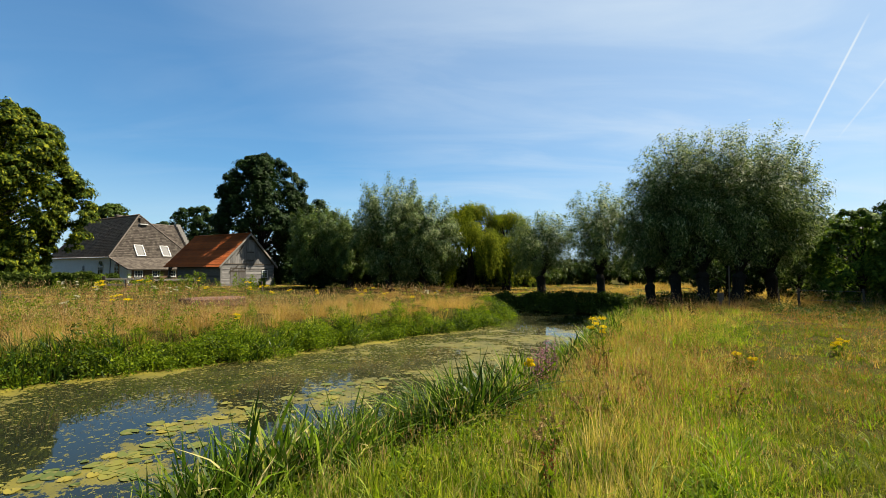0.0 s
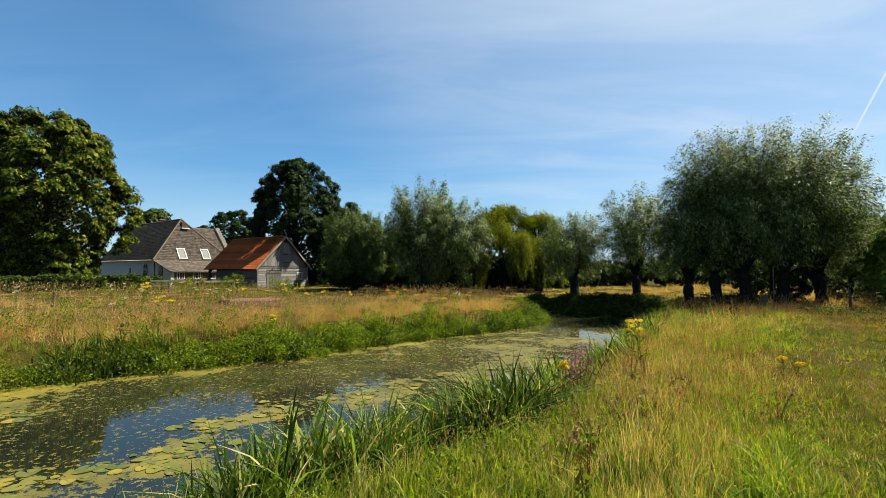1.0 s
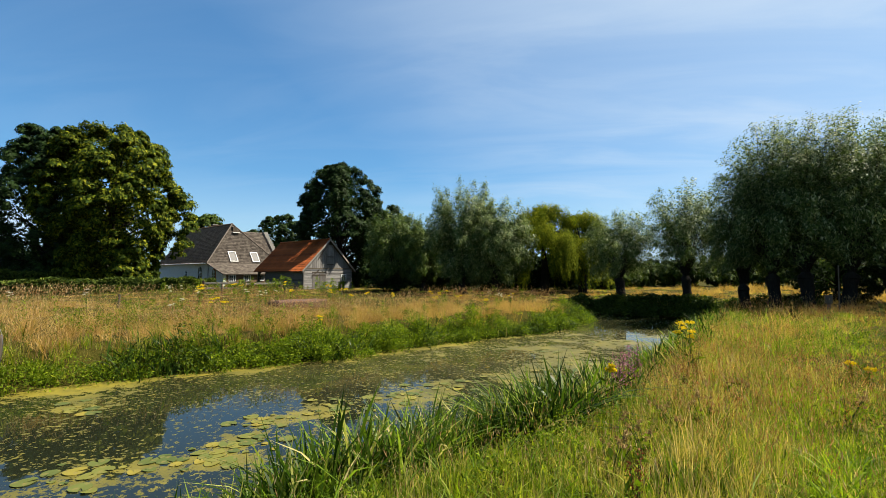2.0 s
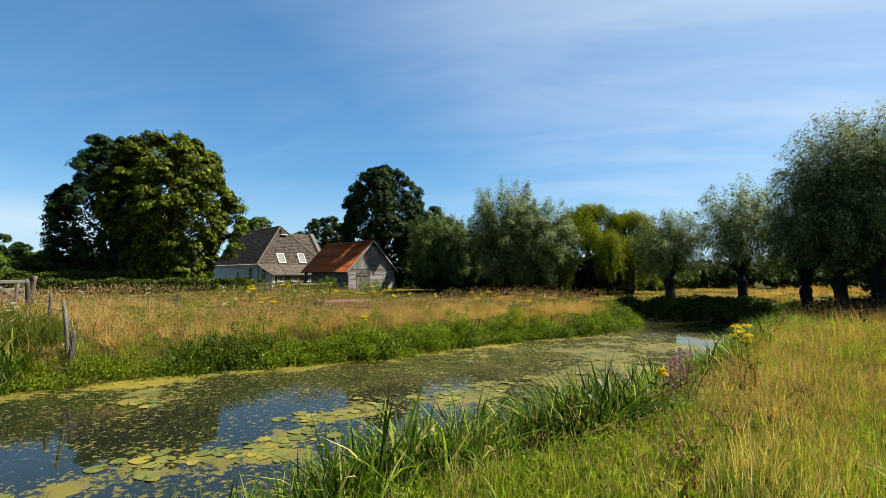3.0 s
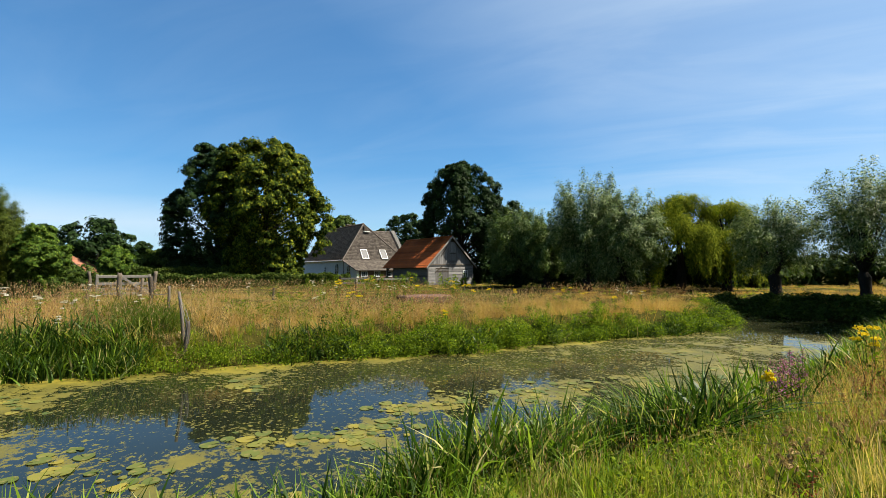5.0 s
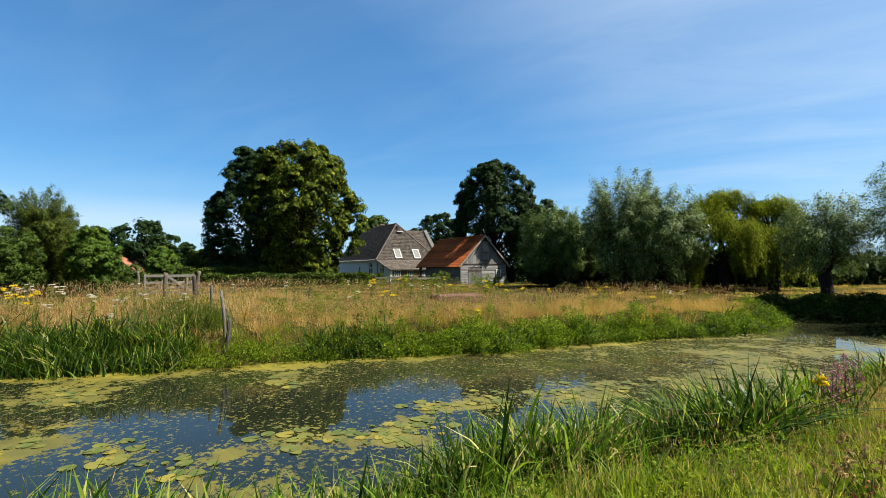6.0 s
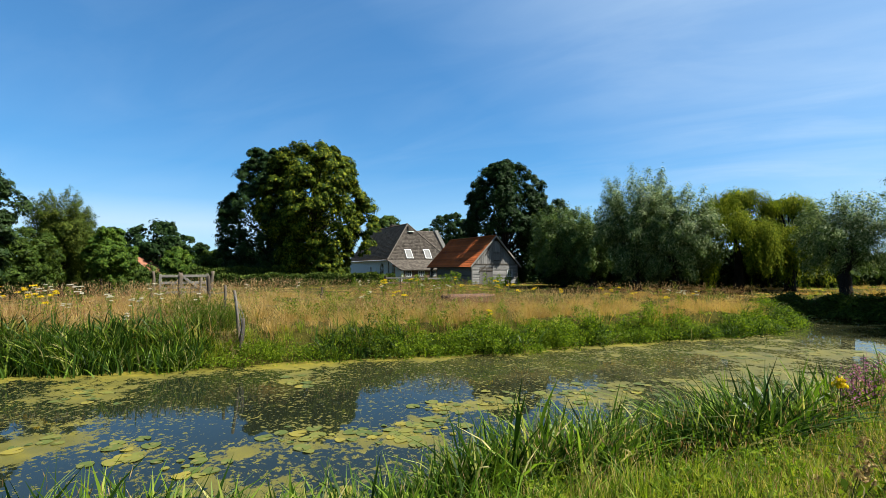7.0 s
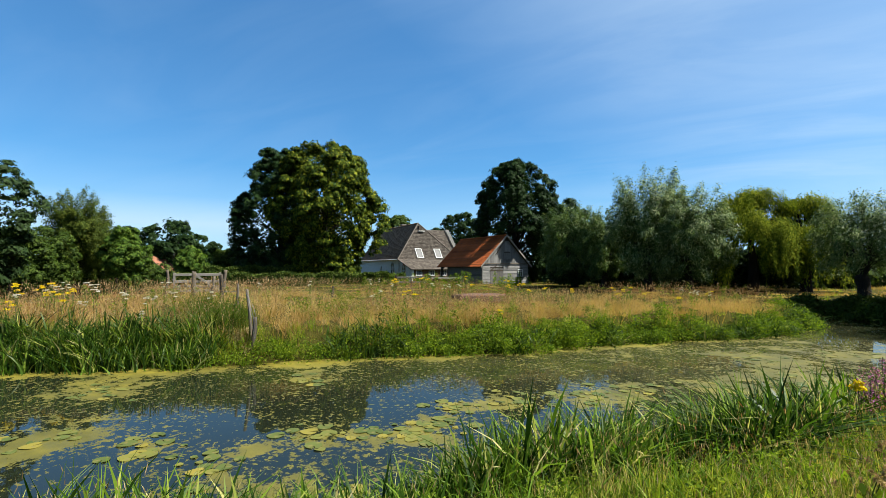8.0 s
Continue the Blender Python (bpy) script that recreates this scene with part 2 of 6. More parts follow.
def ground_material():
    m, nt, bsdf = shader("meadow_soil", (0.1000, 0.0980, 0.0180), 1.0)
    bsdf.inputs["Specular IOR Level"].default_value = 0.03
    big = noise_of(nt, 0.12, 5.0)
    mid = noise_of(nt, 1.3, 5.0)
    fine = noise_of(nt, 22.0, 3.0)
    col = ramp(nt, big, [(0.35, (0.01395, 0.01595, 0.0014)), (0.5, (0.0255, 0.0265, 0.0025)), (0.66, (0.037, 0.0345, 0.004))])
    col = mixed(nt, 0.45, col, ramp(nt, mid, [(0.3, (0.0093, 0.01135, 0.0017)), (0.55, (0.02325, 0.02055, 0.0039)), (0.8, (0.0558, 0.041, 0.00975))]))
    col = mixed(nt, 0.35, col, ramp(nt, fine, [(0.3, (0.01395, 0.01255, 0.0028)), (0.7, (0.0744, 0.0615, 0.01395))]))
    nt.links.new(col, bsdf.inputs["Base Color"])
    bumped(nt, bsdf, fine, 0.8, 0.05)
    return m


def water_material():
    """Murky still water, with a film of duckweed and pollen that thickens towards the reedy shore."""
    m, nt, bsdf = shader("pond_water", (0.007, 0.009, 0.005), 0.02)
    bsdf.inputs["IOR"].default_value = 1.33
    bumped(nt, bsdf, noise_of(nt, 2.2, 2.0), 0.05, 0.02)
    film = nt.nodes.new("ShaderNodeBsdfPrincipled")
    film.inputs["Roughness"].default_value = 0.6
    film.inputs["Specular IOR Level"].default_value = 0.3
    fcol = ramp(nt, noise_of(nt, 1.7, 5.0), [(0.3, (0.028, 0.029, 0.005)), (0.5, (0.062, 0.056, 0.0075)), (0.7, (0.12, 0.1, 0.011))])
    edge = nt.nodes.new("ShaderNodeAttribute")
    edge.attribute_name = "film"
    algae = nt.nodes.new("ShaderNodeAttribute")
    algae.attribute_name = "algae"
    fcol = mixed(nt, algae.outputs["Fac"], fcol, ramp(nt, noise_of(nt, 4.0, 4.0), [(0.35, (0.1, 0.088, 0.008)), (0.65, (0.25, 0.195, 0.014))]))
    nt.links.new(mixed(nt, 0.35, fcol, ramp(nt, noise_of(nt, 60.0, 2.0), [(0.3, (0.02, 0.022, 0.004)), (0.7, (0.13, 0.11, 0.014))])), film.inputs["Base Color"])

    def calc(op, a, b):
        n = nt.nodes.new("ShaderNodeMath")
        n.operation = op
        for i, v in enumerate((a, b)):
            if isinstance(v, (int, float)):
                n.inputs[i].default_value = v
            else:
                nt.links.new(v, n.inputs[i])
        return n.outputs[0]

    patch = calc("ADD", calc("ADD", calc("MULTIPLY", noise_of(nt, 0.6, 7.0, None, 0.66), 0.64), calc("MULTIPLY", noise_of(nt, 3.6, 6.0, None, 0.75), 0.44)), calc("MULTIPLY", edge.outputs["Fac"], 0.22))
    sheet_mask = ramp(nt, patch, [(0.645, (0, 0, 0)), (0.666, (0.88, 0.88, 0.88))])
    speck = calc("ADD", noise_of(nt, 11.0, 3.0, None, 0.7), calc("MULTIPLY", calc("SUBTRACT", patch, 0.52), 0.5))
    speck_mask = ramp(nt, speck, [(0.6, (0, 0, 0)), (0.618, (0.85, 0.85, 0.85))])
    dust = nt.nodes.new("ShaderNodeAttribute")
    dust.attribute_name = "dust"
    veil = calc("MULTIPLY", dust.outputs["Fac"], ramp(nt, noise_of(nt, 1.9, 9.0, None, 0.72), [(0.36, (0.03, 0.03, 0.03)), (0.66, (0.3, 0.3, 0.3))]))
    both = calc("MAXIMUM", calc("MAXIMUM", sheet_mask, speck_mask), veil)
    mx = nt.nodes.new("ShaderNodeMixShader")
    nt.links.new(both, mx.inputs[0])
    nt.links.new(bsdf.outputs[0], mx.inputs[1])
    nt.links.new(film.outputs[0], mx.inputs[2])
    nt.links.new(mx.outputs[0], nt.nodes["Material Output"].inputs[0])
    return m


GROUND, WATER = ground_material(), water_material()
THATCH = worn("dark_weathered_roof_tile", (0.085, 0.052, 0.034), (0.21, 0.138, 0.09), 0.9, 7.0, 1.0, 0.9, 0.06, None, 0.4)
SHINGLE = worn("grey_brown_shingle", (0.03, 0.025, 0.0205), (0.085, 0.072, 0.06), 1.1, 8.0, 1.0, 0.8, 0.04, None, 0.5)
PANTILE = worn("orange_pantile", (0.105, 0.026, 0.008), (0.3, 0.078, 0.019), 1.1, 12.0, 0.85, 0.4, 0.01, None, 0.35)
FADED_TILE = worn("faded_pink_pantile", (0.11, 0.045, 0.026), (0.24, 0.105, 0.064), 1.1, 12.0, 0.9, 0.4, 0.01, None, 0.3)
LIME = worn("lime_washed_wall", (0.4536, 0.4536, 0.4253), (0.5670, 0.5670, 0.5292), 1.2, 20.0, 0.9, 0.3, 0.01)
BRICKS = worn("brown_brick", (0.07056, 0.04284, 0.02772), (0.1361, 0.08568, 0.05544), 1.4, 25.0, 0.9, 0.4, 0.01)
BOARD = worn("silver_grey_weatherboard", (0.07, 0.066, 0.062), (0.195, 0.187, 0.176), 1.5, 16.0, 0.9, 0.5, 0.01, (1, 1, 5), 0.35)
DOOR_GREY = worn("dark_grey_door_plank", (0.05, 0.046, 0.042), (0.12, 0.112, 0.104), 1.5, 16.0, 0.9, 0.5, 0.01, (5, 5, 0.6), 0.3)
# Darker copy of the weatherboard: the side wall's shade is in its colour.
BOARD_SHADED = worn("shaded_brown_weatherboard", (0.05, 0.043, 0.036), (0.13, 0.115, 0.098), 1.5, 16.0, 0.9, 0.5, 0.01, (1, 1, 5), 0.35)
BOARD_TALL = worn("grey_upright_board", (0.066, 0.062, 0.058), (0.17, 0.162, 0.153), 1.5, 16.0, 0.9, 0.5, 0.01, (5, 5, 0.6), 0.3)
TIMBER = worn("pale_weathered_timber", (0.0432, 0.03384, 0.02448), (0.1296, 0.1066, 0.0792), 2.0, 25.0, 0.9, 0.5, 0.006, (4, 4, 0.5), 0.25)
PALE_TIMBER = worn("sun_bleached_gate_timber", (0.1008, 0.08928, 0.07488), (0.216, 0.1958, 0.1692), 2.0, 25.0, 0.9, 0.5, 0.006, (4, 4, 0.5), 0.3)
DARKWOOD = worn("dark_old_timber", (0.0252, 0.02016, 0.01512), (0.06552, 0.05292, 0.04032), 2.0, 25.0, 0.9, 0.5, 0.006, (4, 4, 0.5), 0.25)
BLEACHED = worn("bleached_rail", (0.1, 0.092, 0.078), (0.19, 0.175, 0.15), 2.0, 25.0, 0.9, 0.5, 0.006, (4, 4, 0.5), 0.2)
PAINT = worn("old_white_paint", (0.36, 0.36, 0.34), (0.5, 0.5, 0.48), 3.0, 40.0, 0.6, 0.15, 0.003)
EARTH = worn("red_brown_slab", (0.052, 0.027, 0.018), (0.11, 0.066, 0.046), 1.6, 14.0, 0.95, 0.6, 0.03)
WIRE = worn("grey_wire", (0.0756, 0.0756, 0.0756), (0.1512, 0.1512, 0.1512), 8.0, 60.0, 0.5, 0.1, 0.001, None, 0.0, 0.8)
THISTLE = foliage("thistle_heads", [(0.0, (0.1224, 0.072, 0.0252)), (1.0, (0.2448, 0.1728, 0.0792))], 0.2, 0.8)
STONE = worn("grey_stone", (0.126, 0.121, 0.1109), (0.2117, 0.2016, 0.1814), 1.5, 20.0, 0.9, 0.4, 0.01)
GLASS, _nt, _b = shader("window_glass", (0.03, 0.035, 0.04), 0.06)
BLIND, _nt, _b = shader("pale_roller_blind", (0.061, 0.06, 0.058), 0.7)

# ---------------------------------------------------------------- mesh helpers


def obj(name, me, material, parent=None, label=""):
    ob = new(name, me)
    if material and not me.materials:
        me.materials.append(material)
    if parent:
        ob.parent = parent
    if label:
        ob["label"] = label
    return ob


def part(name, bm, material, parent, label=""):
    me = bpy.data.meshes.new(name)
    bm.to_mesh(me)
    bm.free()
    return obj(name, me, material, parent, label)


def thing(name, place, turn, label, category, group="", kind=""):
    ob = new(name)
    ob.location, ob.rotation_euler = place, (0, 0, radians(turn))
    return tagged(ob, label, category, group, kind)


def arrays(name, verts, faces, material, parent=None, label="", smooth=False):
    """One mesh from arrays: verts (n, 3) and faces (m, 3 or 4)."""
    me = bpy.data.meshes.new(name)
    verts, faces = np.asarray(verts, np.float32), np.asarray(faces, np.int32)
    k = faces.shape[1]
    me.vertices.add(len(verts))
    me.vertices.foreach_set("co", verts.ravel())
    me.loops.add(faces.size)
    me.loops.foreach_set("vertex_index", faces.ravel())
    me.polygons.add(len(faces))
    me.polygons.foreach_set("loop_start", np.arange(0, faces.size, k, dtype=np.int32))
    me.update(calc_edges=True)
    if smooth:
        me.shade_smooth()
    return obj(name, me, material, parent, label)


def box(bm, x0, y0, z0, x1, y1, z1, bevel=0.0):
    res = bmesh.ops.create_cube(bm, size=1.0)
    vs = res["verts"]
    for v in vs:
        v.co = Vector((x0 + (v.co.x + 0.5) * (x1 - x0), y0 + (v.co.y + 0.5) * (y1 - y0), z0 + (v.co.z + 0.5) * (z1 - z0)))
    if bevel:
        bmesh.ops.bevel(bm, geom=list({e for v in vs for e in v.link_edges}), offset=bevel, segments=1, affect="EDGES")
    return vs


def boxed(x0, y0, z0, x1, y1, z1, bevel=0.0):
    bm = bmesh.new()
    box(bm, x0, y0, z0, x1, y1, z1, bevel)
    return bm


def beam(bm, a, b, w, h):
    """A square timber from a to b."""
    a, b = Vector(a), Vector(b)
    m = Matrix.Translation((a + b) / 2) @ (b - a).to_track_quat("X", "Z").to_matrix().to_4x4()
    vs = bmesh.ops.create_cube(bm, size=1.0)["verts"]
    for v in vs:
        v.co = m @ Vector((v.co.x * (b - a).length, v.co.y * w, v.co.z * h))
    return vs


def slab(bm, pts, thick):
    """A flat polygon given by its corners, made solid downwards along its normal."""
    vs = [bm.verts.new(p) for p in pts]
    n = (vs[1].co - vs[0].co).cross(vs[2].co - vs[0].co).normalized()
    ws = [bm.verts.new(v.co - n * thick) for v in vs]
    bm.faces.new(vs)
    bm.faces.new(ws[::-1])
    for i in range(len(vs)):
        j = (i + 1) % len(vs)
        bm.faces.new((vs[j], vs[i], ws[i], ws[j]))


def tube(points, radii, sides=7, rng=None, rough=0.0):
    """Verts and faces of a round tapering limb."""
    pts = np.asarray(points, float)
    d = np.gradient(pts, axis=0)
    d /= np.linalg.norm(d, axis=1)[:, None] + 1e-9
    ref = np.where(np.abs(d[:, 2:3]) > 0.9, np.array([[1.0, 0, 0]]), np.array([[0, 0, 1.0]]))
    a = np.cross(d, ref)
    a /= np.linalg.norm(a, axis=1)[:, None] + 1e-9
    b = np.cross(d, a)
    th = np.linspace(0, 2 * np.pi, sides, endpoint=False)
    rr = np.asarray(radii, float)[:, None] * (1 + (rng.normal(0, rough, (len(pts), sides)) if rng is not None and rough else 0))
    v = pts[:, None] + rr[..., None] * (np.cos(th)[None, :, None] * a[:, None] + np.sin(th)[None, :, None] * b[:, None])
    f = []
    for i in range(len(pts) - 1):
        for j in range(sides):
            k = (j + 1) % sides
            f.append((i * sides + j, i * sides + k, (i + 1) * sides + k, (i + 1) * sides + j))
    return v.reshape(-1, 3), np.array(f)


def joined(pieces):
    vs, fs, n = [], [], 0
    for v, f in pieces:
        vs.append(v)
        fs.append(f + n)
        n += len(v)
    return np.concatenate(vs), np.concatenate(fs)


def unit(rng, n):
    v = rng.normal(size=(n, 3))
    return v / np.linalg.norm(v, axis=1)[:, None]


def leaves(rng, at_, length, width, along=None, spread=1.0, out=None):
    """Diamond leaves, slightly folded along the middle: two triangles each, as one quad."""
    n = len(at_)
    a = unit(rng, n) * spread
    if along is not None:
        a = a + along
    a /= np.linalg.norm(a, axis=1)[:, None] + 1e-9
    b = np.cross(a, unit(rng, n) if out is None else out + 0.75 * unit(rng, n))
    b /= np.linalg.norm(b, axis=1)[:, None] + 1e-9
    k = rng.uniform(0.65, 1.3, n)[:, None]
    L, W = length * k * 0.5, width * k * 0.5
    v = np.stack([at_ - a * L, at_ + b * W - a * L * 0.15, at_ + a * L, at_ - b * W - a * L * 0.15], 1)
    f = np.arange(4 * n).reshape(n, 4)
    return v.reshape(-1, 3), f


def facing(rng, at_, normal, length, width, along=None, ease=0.35):
    """Leaves whose flat sides keep roughly to a given normal, so that a whole spray catches the light together."""
    n = len(at_)
    nn = normal + ease * unit(rng, n)
    nn /= np.linalg.norm(nn, axis=1)[:, None] + 1e-9
    a = unit(rng, n) * 0.7 + (along if along is not None else 0.0)
    a = a - nn * (a * nn).sum(1)[:, None]
    a /= np.linalg.norm(a, axis=1)[:, None] + 1e-9
    b = np.cross(nn, a)
    k = rng.uniform(0.65, 1.3, n)[:, None]
    L, W = length * k * 0.5, width * k * 0.5
    v = np.stack([at_ + b * W - a * L * 0.8, at_ + a * L * 1.2, at_ - b * W - a * L * 0.8], 1)
    return v.reshape(-1, 3), np.arange(3 * n).reshape(n, 3)


def blades(rng, base, height, width, lean, segs=2, ang=None):
    """Bent grass blades: strips that taper to a point."""
    n = len(base)
    ang = rng.uniform(0, 2 * np.pi, n) if ang is None else ang
    face = rng.uniform(0, np.pi, n)
    out = np.stack([np.cos(ang), np.sin(ang), np.zeros(n)], 1)
    side = np.stack([np.cos(face), np.sin(face), np.zeros(n)], 1)
    rows = []
    for s in range(segs + 1):
        q = s / segs
        droop = np.minimum(lean, 1.6)
        p = base + out * (lean * height * q ** 2)[:, None]
        p[:, 2] += height * (q - 0.28 * droop * q ** 3)
        if s < segs:
            w = width * (1.0 - (0.3 * q ** 2 if segs > 3 else 0.55 * q ** 1.5)) * 0.5
            rows += [p - side * w[:, None], p + side * w[:, None]]
        else:
            rows.append(p)
    v = np.stack(rows, 1)
    m = v.shape[1]
    tri = []
    for s in range(segs - 1):
        a = 2 * s
        tri += [(a, a + 1, a + 3), (a, a + 3, a + 2)]
    tri.append((m - 3, m - 2, m - 1))
    f = (np.arange(n)[:, None, None] * m + np.array(tri)[None]).reshape(-1, 3)
    return v.reshape(-1, 3), f

# ---------------------------------------------------------------- ground and pond
LEFT_SHORE = [(-44, -15.5), (-22, -0.8), (-14.3, 4.5), (-11.4, 6.7), (-10.1, 8.0), (-7.6, 10.6), (-5.3, 12.5), (-3.3, 15.1), (-1.3, 17.0), (1.4, 19.7), (3.1, 22.8), (3.4, 26.0), (3.5, 28.4)]
FAR_SHORE = [(4.6, 28.8), (7.0, 27.3), (9.3, 25.9), (10.6, 25.2)]
NEAR_SHORE = [(10.2, 24.2), (8.0, 21.8), (5.8, 18.0), (3.8, 13.6), (1.9, 9.6), (0.4, 6.9), (-1.1, 5.3), (-2.2, 3.9), (-3.1, 2.75), (-4.5, 1.45), (-6.6, -0.6), (-12, -6.0), (-34, -22)]
POND = np.array(LEFT_SHORE + FAR_SHORE + NEAR_SHORE, float)
SIDES = np.array([0] * len(LEFT_SHORE) + [2] * len(FAR_SHORE) + [1] * len(NEAR_SHORE))
WATER_Z = -0.7


def shore(x, y):
    """Distance to the pond's edge (positive on land), and the nearest bank: 0 the meadow's, 1 the camera's, 2 the far one."""
    x, y = np.atleast_1d(np.asarray(x, float)), np.atleast_1d(np.asarray(y, float))
    best, side, inside = np.full(x.shape, 1e9), np.zeros(x.shape, int), np.zeros(x.shape, bool)
    for i in range(len(POND)):
        (ax, ay), (bx, by) = POND[i], POND[(i + 1) % len(POND)]
        k = np.clip(((x - ax) * (bx - ax) + (y - ay) * (by - ay)) / ((bx - ax) ** 2 + (by - ay) ** 2), 0, 1)
        d = np.hypot(x - ax - k * (bx - ax), y - ay - k * (by - ay))
        hitm = d < best
        best, side = np.where(hitm, d, best), np.where(hitm, SIDES[i], side)
        cross = ((ay > y) != (by > y)) & (x < (bx - ax) * (y - ay) / (by - ay + 1e-12) + ax)
        inside ^= cross
    best = best + 0.16 * np.sin(1.7 * x + 0.9 * y) + 0.1 * np.sin(3.9 * x - 2.8 * y + 1.0)
    return np.where(inside, -best, best), side


def smooth(a, b, x):
    k = np.clip((x - a) / (b - a), 0, 1)
    return k * k * (3 - 2 * k)


def land(x, y):
    s, side = shore(x, y)
    z = -0.78 + 0.78 * smooth(0.0, 1.5, s) - 0.7 * smooth(0.0, 1.5, -s)
    wave = 0.05 * np.sin(0.5 * x + 0.3 * y) + 0.04 * np.sin(0.23 * x - 0.61 * y + 2) + 0.03 * np.sin(1.1 * x + 1.3 * y)
    near_cam = smooth(1.5, 5.0, np.hypot(x, y))
    z = z + np.where(side == 0, 0.42 * smooth(1.2, 4.5, s) * smooth(-8.0, -14.0, x) * (1 - smooth(26, 40, np.hypot(x, y))), 0.0)
    return z + wave * smooth(0.5, 4.0, s) * near_cam, s, side


def spread_axis(lo, hi, step, far):
    fine = np.arange(lo, hi + step / 2, step)
    grow = step * np.cumprod(np.full(60, 1.22))
    up, down = hi + np.cumsum(grow), lo - np.cumsum(grow)
    return np.concatenate([down[down > -far][::-1], fine, up[up < far]])


gx, gy = spread_axis(-44, 22, 0.5, 3000), spread_axis(-14, 38, 0.5, 3000)
GX, GY = np.meshgrid(gx, gy)
gz_, _s, _side = land(GX.ravel(), GY.ravel())
idx = np.arange(GX.size).reshape(GX.shape)
quads = np.stack([idx[:-1, :-1], idx[:-1, 1:], idx[1:, 1:], idx[1:, :-1]], -1).reshape(-1, 4)
ground = arrays("ground", np.stack([GX.ravel(), GY.ravel(), gz_], 1), quads, GROUND, smooth=True)
tagged(ground, "level summer meadow sloping down to the pond banks", "ground", kind="structure")

wx, wy = np.arange(-46, 13, 0.5), np.arange(-21, 31, 0.5)
WX, WY = np.meshgrid(wx, wy)
ws, wside = shore(WX.ravel(), WY.ravel())
widx = np.arange(WX.size).reshape(WX.shape)
wq = np.stack([widx[:-1, :-1], widx[:-1, 1:], widx[1:, 1:], widx[1:, :-1]], -1).reshape(-1, 4)
wq = wq[(ws[wq] < 0.9).any(axis=1)]
water = arrays("water", np.stack([WX.ravel(), WY.ravel(), np.full(WX.size, WATER_Z)], 1), wq, WATER)
tagged(water, "still dark pond water with yellow-green duckweed film", "water", kind="structure")
film = water.data.attributes.new("film", "FLOAT", "POINT")
left_edge = np.where(wside == 0, np.exp(-np.maximum(-ws, 0) / (0.36 + 0.34 * smooth(-6, -10, WX.ravel()))), 0.0)
near_edge = np.where(wside == 1, 0.34 * np.exp(-np.maximum(-ws, 0) / 1.3), 0.0)
far_reach = 0.16 * smooth(9, 14, WY.ravel()) * (1 - smooth(19.5, 22.5, WY.ravel()))
RAFTS = [(-3.6, 3.6, 0.32), (-4.4, 2.9, 0.34), (-5.5, 3.7, 0.42), (-6.9, 3.6, 0.4), (-5.2, 5.1, 0.45), (-4.2, 5.7, 0.42), (-3.9, 6.4, 0.34), (-4.1, 7.3, 0.4), (-3.3, 8.1, 0.5), (-2.2, 9.2, 0.5), (-1.3, 10.0, 0.55), (-7.7, 7.4, 0.42), (-10.6, 4.8, 0.5), (0.7, 14.9, 0.7), (0.2, 10.9, 0.55), (1.6, 12.6, 0.65), (3.0, 16.5, 0.72), (-8.4, 3.2, 0.45)]
raft_film = sum(0.2 * np.exp(-((WX.ravel() - x) ** 2 + (WY.ravel() - y) ** 2) / (2 * (sp * 1.1) ** 2)) for x, y, sp in RAFTS)
far_reach = far_reach + 3.0 * raft_film - 0.8 * smooth(19.0, 21.5, WY.ravel())
dust = water.data.attributes.new("dust", "FLOAT", "POINT")
dust.data.foreach_set("value", (smooth(7.0, 12.0, WY.ravel()) * (1 - 0.8 * smooth(20.0, 22.0, WY.ravel()))).astype(np.float32))
algae = water.data.attributes.new("algae", "FLOAT", "POINT")
brink = np.exp(-np.maximum(-ws, 0) / 0.35) * np.where(wside == 0, 0.9, 0.4)
algae.data.foreach_set("value", np.clip(brink + 0.2 * np.minimum(1, 5 * raft_film) * (WY.ravel() < 9), 0, 0.9).astype(np.float32))
film.data.foreach_set("value", (left_edge + near_edge + far_reach).astype(np.float32))

# ---------------------------------------------------------------- grass, sedge and bank plants


def scattered(rng, n, r0, r1, a0=-84, a1=50):
    """Places on the ground round the viewing point, even by area."""
    r = np.sqrt(rng.uniform(r0 ** 2, r1 ** 2, n))
    a = np.radians(rng.uniform(a0, a1, n))
    x, y = r * np.sin(a), r * np.cos(a)
    z, s, side = land(x, y)
    return x, y, z, s, side, r


def patchy(x, y, f, seed):
    return 0.5 + 0.25 * (np.sin(f * (x + 0.6 * y) + seed) + np.sin(f * 1.7 * (0.4 * x - y) + 2.1 * seed)) + 0.2 * np.sin(f * 3.1 * (x - 0.3 * y) + seed * 3.3) * np.sin(f * 2.3 * y + seed)


BARN_AT, BARN_TURN = (-21.98, 47.13), 58.0
BARN_U = np.array([math.cos(radians(58.0)), math.sin(radians(58.0))])


def off_limits(x, y, front=0.3, side=0.3):
    """Where the barn stands, with a margin before it and beside it."""
    dx, dy = x + 21.98, y - 47.13
    u, w = dx * BARN_U[0] + dy * BARN_U[1], -dx * BARN_U[1] + dy * BARN_U[0]
    return (u > -0.3) & (u < 6.2 + side) & (w > -front) & (w < 10)


